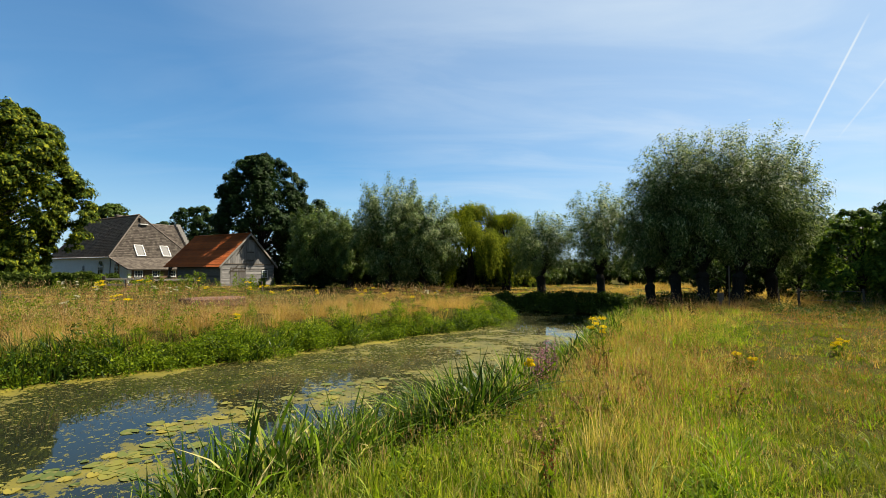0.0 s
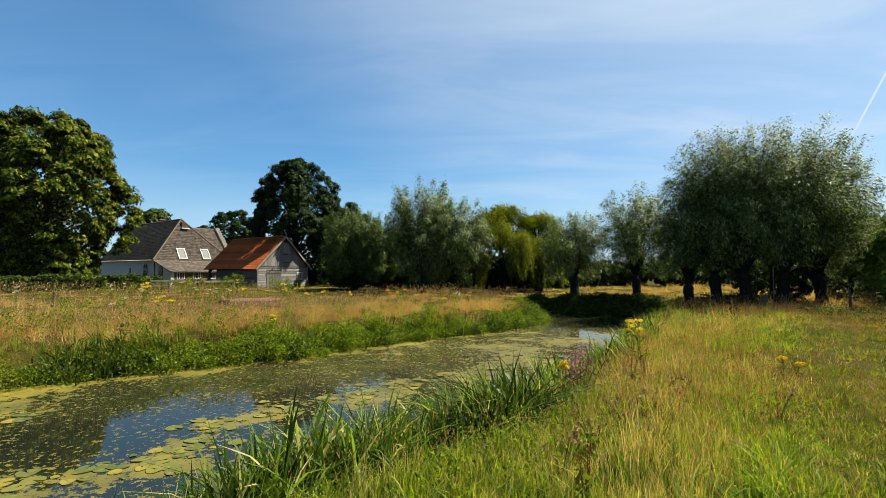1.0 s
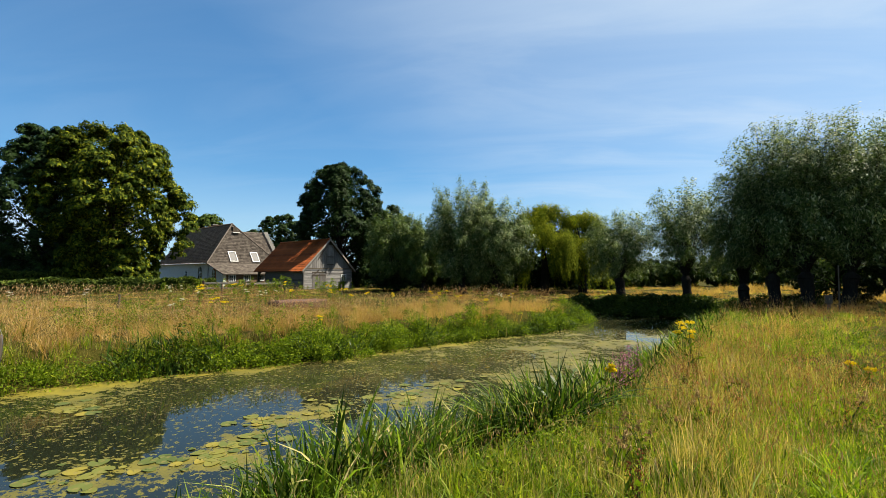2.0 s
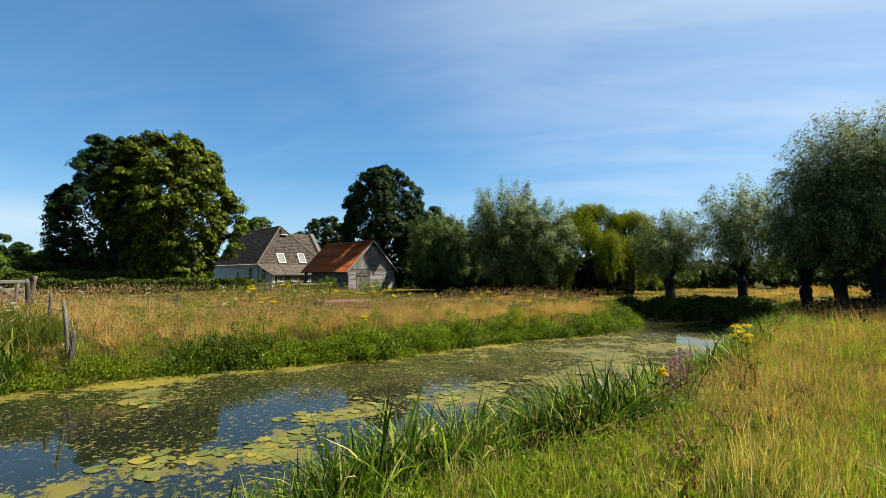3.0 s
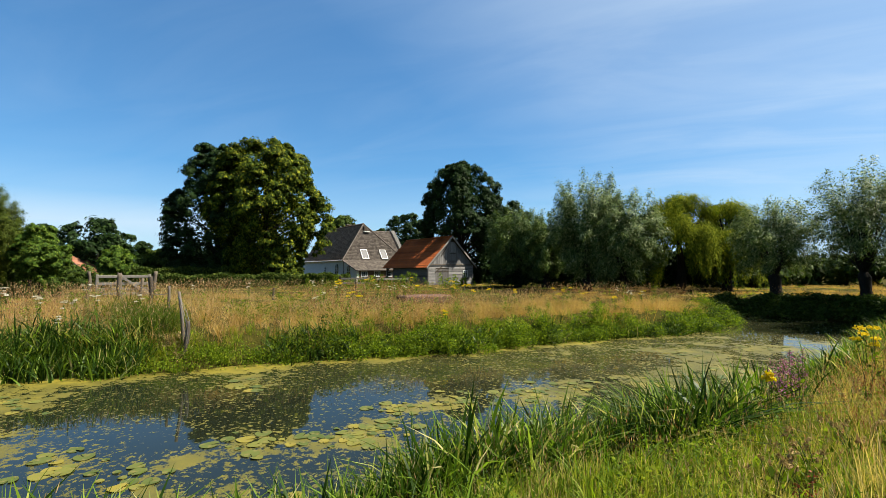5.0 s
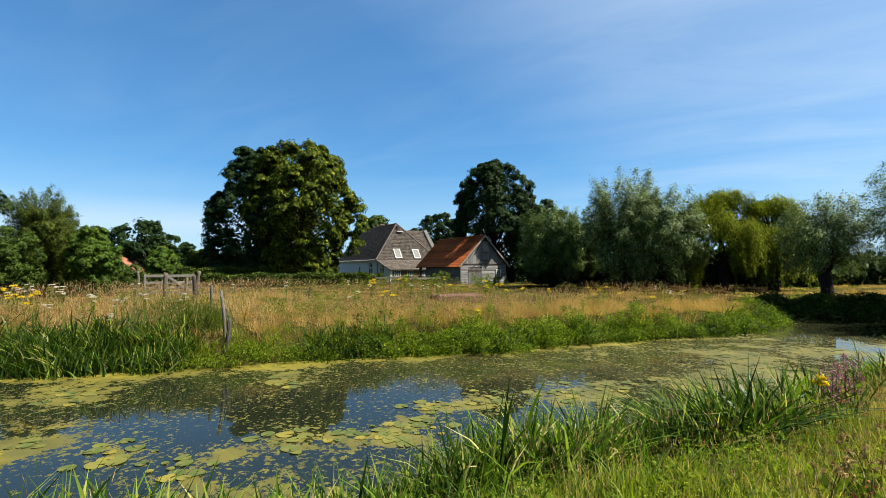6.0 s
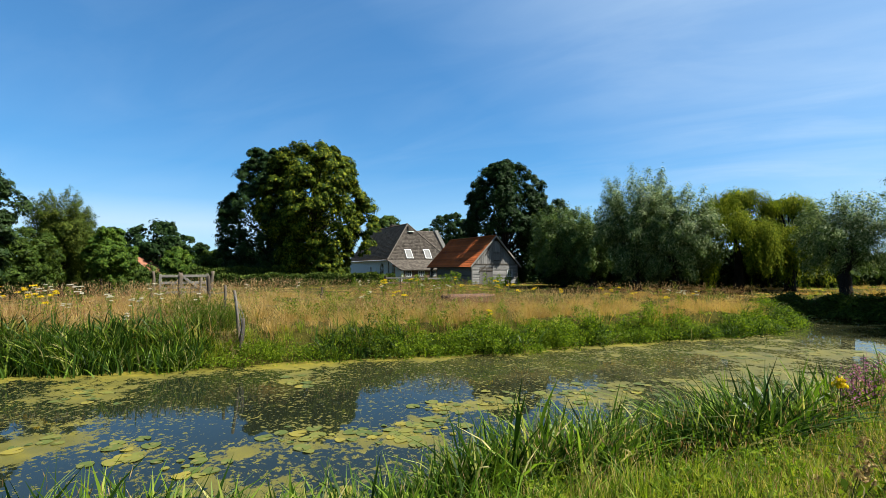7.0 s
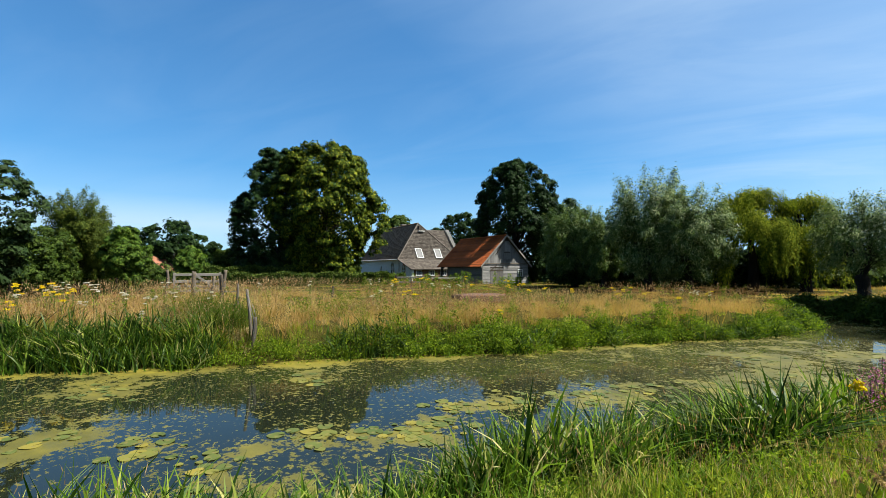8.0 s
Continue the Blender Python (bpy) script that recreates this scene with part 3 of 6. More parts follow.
def sow(name, label, material, rng, rings, pick, height, width, lean, category="grass", bunch=9, gather=0.045, clump=8):
    """One sward of tufts: rings are (blade count, inner and outer radius, blade thickening, segments)."""
    pieces, tints = [], []
    for n, r0, r1, thick, segs in rings:
        m = n // bunch
        x, y, z, s, side, r = scattered(rng, m, r0, r1)
        if clump:
            mate = rng.integers(0, max(1, m // clump), m)
            swell = rng.uniform(0.4, 1.5, m)[mate]
            x, y = x[mate] + rng.normal(0, 0.1 * thick ** 0.4, m), y[mate] + rng.normal(0, 0.1 * thick ** 0.4, m)
            z, s, side = land(x, y)
            r = np.hypot(x, y)
        else:
            swell, mate = np.ones(m), np.arange(m)
        own = (0.7 * rng.uniform(0, 1, m)[mate] + 0.3 * rng.uniform(0, 1, m))
        keep = (rng.uniform(0, 1, m) < pick(x, y, s, side, r)) & (s > 0.15) & ~off_limits(x, y)
        x, y, z, s, side, r, swell, own = (q[keep] for q in (x, y, z, s, side, r, swell, own))
        h = np.repeat(height(x, y, s, side, r) * swell * rng.uniform(0.55, 1.3, len(x)), bunch)
        h = h * rng.uniform(0.5, 1.15, len(h))
        ang = rng.uniform(0, 2 * np.pi, len(h))
        off = np.abs(rng.normal(0, gather * thick ** 0.5, len(h)))
        base = np.stack([np.repeat(x, bunch) + off * np.cos(ang), np.repeat(y, bunch) + off * np.sin(ang), np.repeat(z, bunch) - 0.02], 1)
        v, f = blades(rng, base, h, width * thick * rng.uniform(0.6, 1.4, len(h)), lean * rng.uniform(0.1, 1.3, len(h)), segs, ang + rng.normal(0, 0.7, len(h)))
        pieces.append((v, f))
        tints.append(np.repeat(own, bunch * (2 * segs + 1)))
    v, f = joined(pieces)
    ob = arrays(name, v, f, material)
    tint = ob.data.attributes.new("tuft", "FLOAT", "POINT")
    tint.data.foreach_set("value", np.concatenate(tints).astype(np.float32))
    return tagged(ob, label, category, kind="stuff")


def path_of(x, y):
    """How far a place lies inside the trodden strip on the camera's bank (0 to 1)."""
    mid = 1.5 + 0.38 * y + 0.012 * y * y
    return smooth(-1.6, 0.6, x - mid)


def strip_of(x, y, mid, width, reach):
    """A grass streak along one bearing from the origin, placed for the camera's view."""
    return np.exp(-((x / np.maximum(y, 0.5) - mid) / width) ** 2) * (1 - smooth(reach * 0.6, reach, np.hypot(x, y)))


rng = np.random.default_rng(11)
NEAR_RINGS = [(70000, 2.0, 5, 1.05, 3), (150000, 5, 9, 1.25, 2), (170000, 9, 16, 1.6, 1), (110000, 16, 32, 2.6, 1), (40000, 32, 50, 6.0, 1)]
FIELD_RINGS = [(70000, 7, 16, 1.7, 2), (90000, 16, 28, 2.6, 1), (130000, 28, 60, 6.0, 1)]
sow("green_grass", "fresh green grass of the pond bank", GRASS_GREEN, rng, NEAR_RINGS,
    lambda x, y, s, side, r: np.where(side == 1, (0.26 + 0.35 * smooth(0.45, 0.7, patchy(x, y, 0.9, 1)) + 0.5 * strip_of(x, y, 0.6, 0.1, 11)) * (1 - 0.85 * path_of(x, y)) * (1 - 0.6 * strip_of(x, y, 0.36, 0.09, 12)), 0.0),
    lambda x, y, s, side, r: 0.2 - 0.12 * path_of(x, y) + 0.2 * smooth(5, 10, r) * (1 - path_of(x, y)) * patchy(x, y, 1.3, 3), 0.007, 0.5)
sow("meadow_grass", "yellowing tall meadow grass along the near bank", GRASS_MIXED, rng, NEAR_RINGS,
    lambda x, y, s, side, r: np.where(side == 1, (0.52 - 0.3 * smooth(0.5, 0.75, patchy(x, y, 0.9, 1)) + 0.3 * strip_of(x, y, 0.36, 0.1, 14)) * (1 - 0.75 * path_of(x, y)) * (1 - 0.75 * strip_of(x, y, 0.6, 0.08, 10)), 0.0),
    lambda x, y, s, side, r: 0.24 - 0.16 * path_of(x, y) + 0.26 * smooth(5, 10, r) * (1 - path_of(x, y)) * patchy(x, y, 1.1, 6) + 0.12 * strip_of(x, y, 0.36, 0.1, 14), 0.005, 0.42)
sow("broad_grass", "broad bright blades of fresh bank grass", GRASS_BROAD, rng, [(44000, 2.0, 6, 1.0, 3), (56000, 6, 13, 1.3, 2), (20000, 13, 24, 2.2, 2)],
    lambda x, y, s, side, r: np.where(side == 1, (0.15 + 0.55 * smooth(0.4, 0.75, patchy(x, y, 1.6, 8)) + 0.8 * strip_of(x, y, 0.6, 0.1, 11)) * (1 - 0.7 * path_of(x, y)), 0.0),
    lambda x, y, s, side, r: (0.19 + 0.12 * patchy(x, y, 2.0, 5) + 0.1 * smooth(5, 9, r)) * (1 - 0.6 * path_of(x, y)), 0.011, 1.0, bunch=7, gather=0.06)
sow("path_turf", "short trodden turf of the grass path", GRASS_PATH, rng, [(110000, 2.0, 5.5, 1.0, 2), (240000, 5.5, 11, 1.5, 1), (260000, 11, 26, 2.8, 1)],
    lambda x, y, s, side, r: np.where(side == 1, path_of(x, y) * (0.75 + 0.25 * patchy(x, y, 1.9, 2)), 0.0),
    lambda x, y, s, side, r: 0.09 + 0.08 * patchy(x, y, 2.6, 9), 0.0075, 1.1, bunch=14, gather=0.07, clump=5)
sow("dry_meadow_grass", "tall straw-coloured dry meadow grass", GRASS_DRY, rng, FIELD_RINGS + [(34000, 4, 24, 1.3, 2)],
    lambda x, y, s, side, r: np.where(side == 1, (0.3 * smooth(0.3, 0.8, patchy(x, y, 0.7, 4)) + 0.5 * strip_of(x, y, 0.36, 0.08, 16) + 0.25 * strip_of(x, y, 0.85, 0.12, 22)) * (1 - 0.8 * path_of(x, y)), smooth(0.4, 1.5, s) * (0.75 + 0.2 * patchy(x, y, 0.4, 2))),
    lambda x, y, s, side, r: np.where(side == 1, (0.3 + 0.2 * smooth(5, 10, r)) * (1 - 0.6 * path_of(x, y)), 0.46 + 0.24 * patchy(x, y, 0.5, 5)) * (1 - 0.62 * smooth(17, 25, r) * smooth(-17, -12, x) * (1 - smooth(-8, -5, x))) * (1 - 0.6 * np.where(side == 0, smooth(21, 27, r), 0.0)) * (1 - 0.2 * smooth(26, 32, r)) * (1 - 0.5 * np.where(side == 0, smooth(4.0, 7.0, s) * smooth(-5.0, -8.0, x), 0.0)) * (1 - 0.6 * np.exp(-((x + 9.9) ** 2 + (y - 20.4) ** 2) / 9.0)), 0.0055, 1.0, gather=0.1, clump=14)
sow("field_green_grass", "green grass between the dry meadow stalks", GRASS_GREEN, rng, FIELD_RINGS,
    lambda x, y, s, side, r: np.where(side == 1, 0.0, smooth(0.15, 0.5, s) * (0.15 + 0.78 * (1 - smooth(0.7, 1.6, s)) + 0.18 * smooth(0.5, 0.8, patchy(x, y, 0.35, 7)))),
    lambda x, y, s, side, r: 0.34 + 0.1 * (1 - smooth(0.8, 2.4, s)) - 0.2 * smooth(17, 26, r) - 0.15 * np.exp(-((x + 9.9) ** 2 + (y - 20.4) ** 2) / 9.0), 0.007, 0.55)

sow("bank_grass", "long lush grass on the meadow bank", LUSH, rng, [(110000, 9, 18, 2.0, 2), (70000, 18, 32, 3.0, 1)],
    lambda x, y, s, side, r: np.where(side == 0, (1 - smooth(0.7, 1.3, s)) * (0.6 + 0.4 * patchy(x, y, 1.1, 12)), 0.0),
    lambda x, y, s, side, r: 0.28 + 0.3 * patchy(x, y, 0.9, 15), 0.0085, 0.8)

# seed heads on thin stalks
pieces = []
for n, r0, r1, w, who in ((9000, 3.0, 9, 0.005, 1), (14000, 9, 24, 0.008, 1), (34000, 9, 20, 0.011, 0), (9000, 20, 32, 0.022, 0)):
    x, y, z, s, side, r = scattered(rng, n, r0, r1)
    keep = ((side == 1) == (who == 1)) & (s > 0.9) & (rng.uniform(0, 1, n) < 0.25 + 0.75 * patchy(x, y, 0.8, 9)) & (path_of(x, y) * who < 0.6)
    x, y, z = x[keep], y[keep], z[keep]
    h = rng.uniform(0.45, 0.8, len(x)) * (0.8 if who else 1.0 - 0.4 * smooth(14, 20, np.hypot(x, y)) * smooth(-17, -12, x) * (1 - smooth(-8, -5, x)))
    top = np.stack([x + rng.normal(0, 0.07, len(x)), y + rng.normal(0, 0.07, len(x)), z + h], 1)
    for k in range(3):
        at_ = top + rng.normal(0, 1, top.shape) * np.array([0.02, 0.02, 0.06])
        v, f = leaves(rng, at_, 0.05 + w, w, np.array([[0, 0, 2.0]]), 0.9)
        pieces.append((v, np.concatenate([f[:, [0, 1, 2]], f[:, [0, 2, 3]]])))
    pieces.append(blades(rng, np.stack([x, y, z], 1), h, np.full(len(x), w * 0.3), np.full(len(x), 0.1), 1))
v, f = joined(pieces)
tagged(arrays("seed_heads", v, f, SEED_HEADS), "brown flowering grass heads above the sward", "grass", kind="stuff")


pieces = []
for n, r0, r1, w, who in ((6500, 4.0, 10, 0.0055, 1), (9500, 10, 26, 0.011, 1), (14000, 9, 18, 0.01, 0), (6000, 18, 32, 0.018, 0)):
    x, y, z, s, side, r = scattered(rng, n, r0, r1, *((-10, 50) if who else (-84, 12)))
    drift = smooth(0.5, 0.75, patchy(x, y, 0.55, 3)) * 0.5 + 1.0 * strip_of(x, y, 0.42, 0.13, 18) + 0.7 * strip_of(x, y, 0.9, 0.2, 30) * smooth(9, 12, r)
    if not who:
        drift = smooth(0.35, 0.75, patchy(x, y, 0.45, 14))
    keep = ((side == 1) == (who == 1)) & (s > 1.2 - 0.4 * who) & (rng.uniform(0, 1, n) < drift)
    x, y, z = x[keep], y[keep], z[keep]
    h = rng.uniform(0.3, 0.6, len(x)) * (1 - 0.35 * path_of(x, y) * who)
    top = np.stack([x + rng.normal(0, 0.06, len(x)), y + rng.normal(0, 0.06, len(x)), z + h], 1)
    for k in range(4):
        at_ = top + rng.normal(0, 1, top.shape) * np.array([0.025, 0.025, 0.07])
        v, f = leaves(rng, at_, 0.04 + w, w, np.array([[0, 0, 1.6]]), 0.9)
        pieces.append((v, np.concatenate([f[:, [0, 1, 2]], f[:, [0, 2, 3]]])))
    pieces.append(blades(rng, np.stack([x, y, z], 1), h, np.full(len(x), w * 0.3), np.full(len(x), 0.1), 1))
v, f = joined(pieces)
tagged(arrays("reddish_grass_heads", v, f, REDDISH_HEADS), "reddish-brown bent grass in seed along the bank", "grass", kind="stuff")


def sedge_bed(name, label, rng, spots, per, height, width, material=SEDGE, lean=0.55, segs=4, spread=0.25):
    base = np.repeat(np.asarray(spots, float), per, axis=0)
    base[:, :2] += rng.normal(0, spread, (len(base), 2))
    z = land(base[:, 0], base[:, 1])[0]
    h = np.repeat(rng.uniform(0.75, 1.2, len(spots)), per) * height * rng.uniform(0.6, 1.2, len(base))
    v, f = blades(rng, np.column_stack([base[:, 0], base[:, 1], z - 0.03]), h, width * rng.uniform(0.6, 1.3, len(base)), lean * rng.uniform(0.15, 1.6, len(base)), segs)
    return tagged(arrays(name, v, f, material), label, "reeds", kind="stuff")


def along_shore(rng, line, n, off0, off1):
    """Places along a stretch of bank, from off0 to off1 metres up from the water's edge (away from the pond's middle)."""
    pts = np.array(line, float)
    seg = np.hypot(*np.diff(pts, axis=0).T)
    cum = np.concatenate([[0], np.cumsum(seg)])
    q = rng.uniform(0, cum[-1], n)
    x, y = np.interp(q, cum, pts[:, 0]), np.interp(q, cum, pts[:, 1])
    i = np.clip(np.searchsorted(cum, q) - 1, 0, len(seg) - 1)
    d = np.diff(pts, axis=0)[i] / seg[i][:, None]
    nrm = np.stack([-d[:, 1], d[:, 0]], 1)
    off = rng.uniform(off0, off1, n)
    a, _ = shore(x + nrm[:, 0] * 0.3, y + nrm[:, 1] * 0.3)
    sign = np.where(a > 0, 1.0, -1.0)
    return np.stack([x + nrm[:, 0] * off * sign, y + nrm[:, 1] * off * sign], 1)


low_line = [(-6.6, -0.6), (-4.5, 1.45), (-3.1, 2.75), (-2.2, 3.9)]
near_line = [(-2.2, 3.9), (-1.1, 5.3), (0.4, 6.9)]
sedge_bed("pond_sedge", "arching green sedge along the near water's edge", rng, along_shore(rng, near_line, 170, -0.05, 0.65), 24, 0.88, 0.026, lean=0.5, spread=0.12)
sedge_bed("low_sedge", "low arching sedge along the water below the viewing point", rng, along_shore(rng, low_line, 230, -0.05, 0.65), 20, 0.74, 0.022, lean=0.55, spread=0.13)
clump_at = np.array([(-0.15, 5.6), (0.05, 5.75), (0.25, 5.95), (0.45, 6.15), (0.6, 6.4), (0.2, 5.7), (0.0, 6.0), (0.4, 5.9), (0.75, 6.7)])
sedge_bed("sedge_clump", "tall dense sedge clump, its shade put into dark blade colour", rng, clump_at, 170, 1.02, 0.03, SEDGE_SHADED, lean=0.85, spread=0.15)
# Brighter blades stand in for the sunlit ones over the clump.
sedge_bed("arching_sedge", "arching blades coloured as sunlit over the shaded sedge clump", rng, clump_at + rng.normal(0, 0.05, clump_at.shape), 50, 1.05, 0.026, SEDGE, lean=0.85, spread=0.17)
sedge_bed("bank_sedge", "green sedge thinning out along the near bank", rng, along_shore(rng, [(0.4, 6.9), (1.9, 9.6), (3.8, 13.6), (5.8, 18.0), (8.0, 21.8)], 170, 0.0, 0.8), 20, 0.7, 0.026, spread=0.22)
sedge_bed("reed_blades", "upright iris and reed blades at the water's edge", rng, along_shore(rng, near_line + [(1.9, 9.6)], 45, -0.1, 0.5), 8, 1.0, 0.032, lean=0.2, spread=0.1)
left_line = [(-22, -0.8), (-14.3, 4.5), (-11.4, 6.7), (-10.9, 7.2)]
sedge_bed("meadow_bank_sedge", "tall arching sedge on the meadow bank", rng, along_shore(rng, left_line, 130, 0.1, 1.1), 38, 0.8, 0.034, SEDGE_SHADED, lean=0.55, spread=0.22)
sedge_bed("meadow_bank_reeds", "dense green reeds on the meadow bank", rng, along_shore(rng, left_line, 110, 0.0, 1.0), 38, 0.78, 0.03, SEDGE, lean=0.6, spread=0.2)
sedge_bed("meadow_bank_tuft", "sedge tufts on the meadow bank in the shaded blade colour", rng, np.concatenate([np.array([(-8.9, 9.8), (-8.4, 10.3), (-8.0, 10.8), (-8.6, 10.6), (-7.7, 11.2)]), along_shore(rng, LEFT_SHORE[5:12], 26, 0.05, 0.6)]), 70, 0.66, 0.034, SEDGE_SHADED, lean=0.8, spread=0.25)


crest = np.column_stack([rng.uniform(-14.0, -10.6, 60), np.zeros(60)])
crest[:, 1] = 8.3 - 0.72 * (crest[:, 0] + 11.2) * 0.9 + rng.normal(0, 0.25, 60) - 1.1 * smooth(-11.8, -14.0, crest[:, 0])
crest = crest[shore(crest[:, 0], crest[:, 1])[0] > 0.9]
sedge_bed("bank_crest_grass", "soft yellowing tall grass above the reeds", rng, crest, 70, 0.7, 0.012, GRASS_MIXED, lean=0.5, spread=0.22)


def leafy_bank(name, label, rng, spots, per, height, size, material=LUSH, spread=0.28):
    """Low broad-leaved plants (nettle, willowherb, mint): leaves round short stalks."""
    n = len(spots)
    base = np.asarray(spots, float)
    z = land(base[:, 0], base[:, 1])[0]
    h = height * rng.uniform(0.6, 1.25, n) * (0.62 + 0.76 * np.clip(patchy(base[:, 0], base[:, 1], 1.7, height * 9), 0, 1))
    c = np.repeat(np.column_stack([base, z]), per, axis=0)
    q = rng.uniform(0.1, 1.0, len(c)) ** 0.7
    rad = spread * (1.05 - 0.55 * q)
    c[:, 0] += rng.normal(0, 1, len(c)) * rad
    c[:, 1] += rng.normal(0, 1, len(c)) * rad
    c[:, 2] += np.repeat(h, per) * q
    lift = np.column_stack([rng.normal(0, 0.6, (len(c), 2)), np.full(len(c), 0.6)])
    v, f = facing(rng, c, lift, size * 1.15, size * 0.6, None, 0.45)
    return tagged(arrays(name, v, f, material), label, "bank plants", kind="stuff")


leafy_bank("bank_herbs", "lush green nettles and herbs on the meadow bank", rng, along_shore(rng, LEFT_SHORE[3:], 460, 0.0, 0.75), 60, 0.38, 0.055)
bush_spots = np.repeat(along_shore(rng, LEFT_SHORE[5:12], 36, 0.1, 0.55), 9, axis=0)
leafy_bank("bank_bushy_herbs", "dense leafy waterside plants overhanging the duckweed", rng, bush_spots + rng.normal(0, 0.3, bush_spots.shape), 110, 0.54, 0.062, LUSH, 0.17)
# Darker leaves stand in for shadowed clumps among the bank herbs.
shade_spots = np.repeat(along_shore(rng, LEFT_SHORE[4:12], 14, 0.1, 0.6), 7, axis=0)
leafy_bank("bank_dark_herbs", "waterside herbs on the meadow bank, darker for shadow clumps", rng, shade_spots + rng.normal(0, 0.22, shade_spots.shape), 70, 0.52, 0.065, LEAF_BUSH, 0.18)
leafy_bank("far_bank_scrub", "low dark scrub on the shaded far bank", rng, np.concatenate([along_shore(rng, FAR_SHORE + [(13, 23.6)], 420, 0.1, 1.6), along_shore(rng, [(3.5, 28.4), (4.6, 28.8)], 60, 0.1, 1.0)]), 55, 0.36, 0.14, LEAF_BUSH, 0.32)
leafy_bank("rough_weeds", "green weeds among the grass below the willows", rng, np.stack([rng.uniform(13, 22, 260), rng.uniform(15.5, 22, 260)], 1), 50, 0.34, 0.06, LEAF_HEDGE, 0.35)
near_spots = np.stack([rng.uniform(-2.5, 9, 520), rng.uniform(2.2, 16, 520)], 1)
near_spots = near_spots[(shore(near_spots[:, 0], near_spots[:, 1])[0] > 0.5) & (shore(near_spots[:, 0], near_spots[:, 1])[1] == 1) & (path_of(near_spots[:, 0], near_spots[:, 1]) < 0.8)]
leafy_bank("near_bank_weeds", "leafy weeds scattered through the near bank grass", rng, near_spots[:170], 60, 0.3, 0.032, LUSH, 0.12)
# Dark low leaves put the shaded gaps of the sward into colour.
leafy_bank("near_bank_clover", "low clover and herbs, dark for the shade between grass blades", rng, near_spots[170:], 60, 0.16, 0.03, LEAF_BUSH, 0.14)
leafy_bank("meadow_weeds", "green weeds scattered in the dry meadow", rng, np.array([(q[0], q[1]) for q in np.stack([rng.uniform(-30, 2, 70), rng.uniform(9, 30, 70)], 1) if shore(q[0], q[1])[0][0] > 1.5 and shore(q[0], q[1])[1][0] == 0]), 70, 0.42, 0.055, LEAF_HEDGE, 0.12)


leafy_bank("tall_weeds", "tall leafy weeds standing in the dry meadow", rng, np.concatenate([along_shore(rng, LEFT_SHORE[1:9], 26, 1.3, 3.2)] + [np.array(c) + rng.normal(0, 1, (n, 2)) * sp for c, n, sp in (((-10.0, 12.2), 26, (0.8, 0.6)), ((-13.6, 20.5), 8, (0.7, 0.6)), ((-6.2, 15.4), 8, (0.8, 0.5)), ((-15.5, 33.0), 8, (0.9, 0.6)), ((-19.5, 37.0), 16, (1.8, 0.7)), ((-27.0, 40.0), 30, (3.5, 1.5)), ((-34.0, 36.0), 24, (4.0, 1.2)), ((-14.3, 44.5), 10, (0.9, 0.6)), ((-1.2, 23.5), 14, (1.6, 1.4)), ((-13.2, 9.6), 10, (0.8, 0.5)), ((-8.0, 12.8), 8, (0.8, 0.5)), ((-11.8, 11.2), 10, (0.6, 0.5)), ((-17.0, 9.0), 10, (1.2, 0.6)))]), 90, 0.7, 0.045, LUSH, 0.1)

leafy_bank("farmyard_weeds", "upright green weeds before the farmyard fence", rng, np.concatenate([np.array(c) + rng.normal(0, 1, (n, 2)) * sp for c, n, sp in (((-17.6, 33.2), 12, (0.7, 0.4)), ((-14.6, 36.0), 9, (0.4, 0.4)), ((-20.5, 34.0), 10, (0.8, 0.4)), ((-25.0, 35.5), 14, (1.6, 0.5)), ((-16.0, 42.5), 12, (0.5, 0.3)))]), 120, 1.0, 0.09, LUSH, 0.16)

sow("rear_turf", "short trodden turf behind the viewing point", GRASS_GREEN, rng, [(12000, 0.3, 2.4, 1.8, 1)],
    lambda x, y, s, side, r: np.ones_like(x), lambda x, y, s, side, r: np.full_like(x, 0.08), 0.008, 1.3, bunch=14, gather=0.08)
x, y, z, s, side, r = scattered(rng, 20000, 0.5, 14.0, 50, 276)
keep = s > 0.2
rear = np.column_stack([x, y, z - 0.02])[keep]
tagged(arrays("rear_meadow", *blades(rng, rear, rng.uniform(0.06, 0.22, len(rear)), rng.uniform(0.012, 0.03, len(rear)), rng.uniform(0.3, 1.3, len(rear)), 1), GRASS_MIXED), "short meadow grass behind the viewing point", "grass", kind="stuff")
# Near-black leaves put the shade under the willow crowns into colour.
leafy_bank("willow_scrub", "low scrub between the willow trunks, coloured for the shade there", rng, np.stack([rng.uniform(-13.5, 6, 260), rng.uniform(42.6, 45.5, 260)], 1), 60, 1.9, 0.3, LEAF_OAK_SHADE, 0.5)

edge_line = [(-4.3, 0.7), (-3.4, 1.6), (-2.6, 2.3), (-1.9, 2.9), (-1.2, 3.4)]
sedge_bed("edge_sedge", "bright sedge blades at the brink of the near bank", rng, along_shore(rng, edge_line, 70, -0.2, 0.25), 16, 0.42, 0.013, spread=0.12)
# ---------------------------------------------------------------- trees


def tree_root(name, x, y, label, category="tree", group=""):
    return thing(name, (x, y, float(land(x, y)[0][0]) - 0.05), 0, label, category, group)


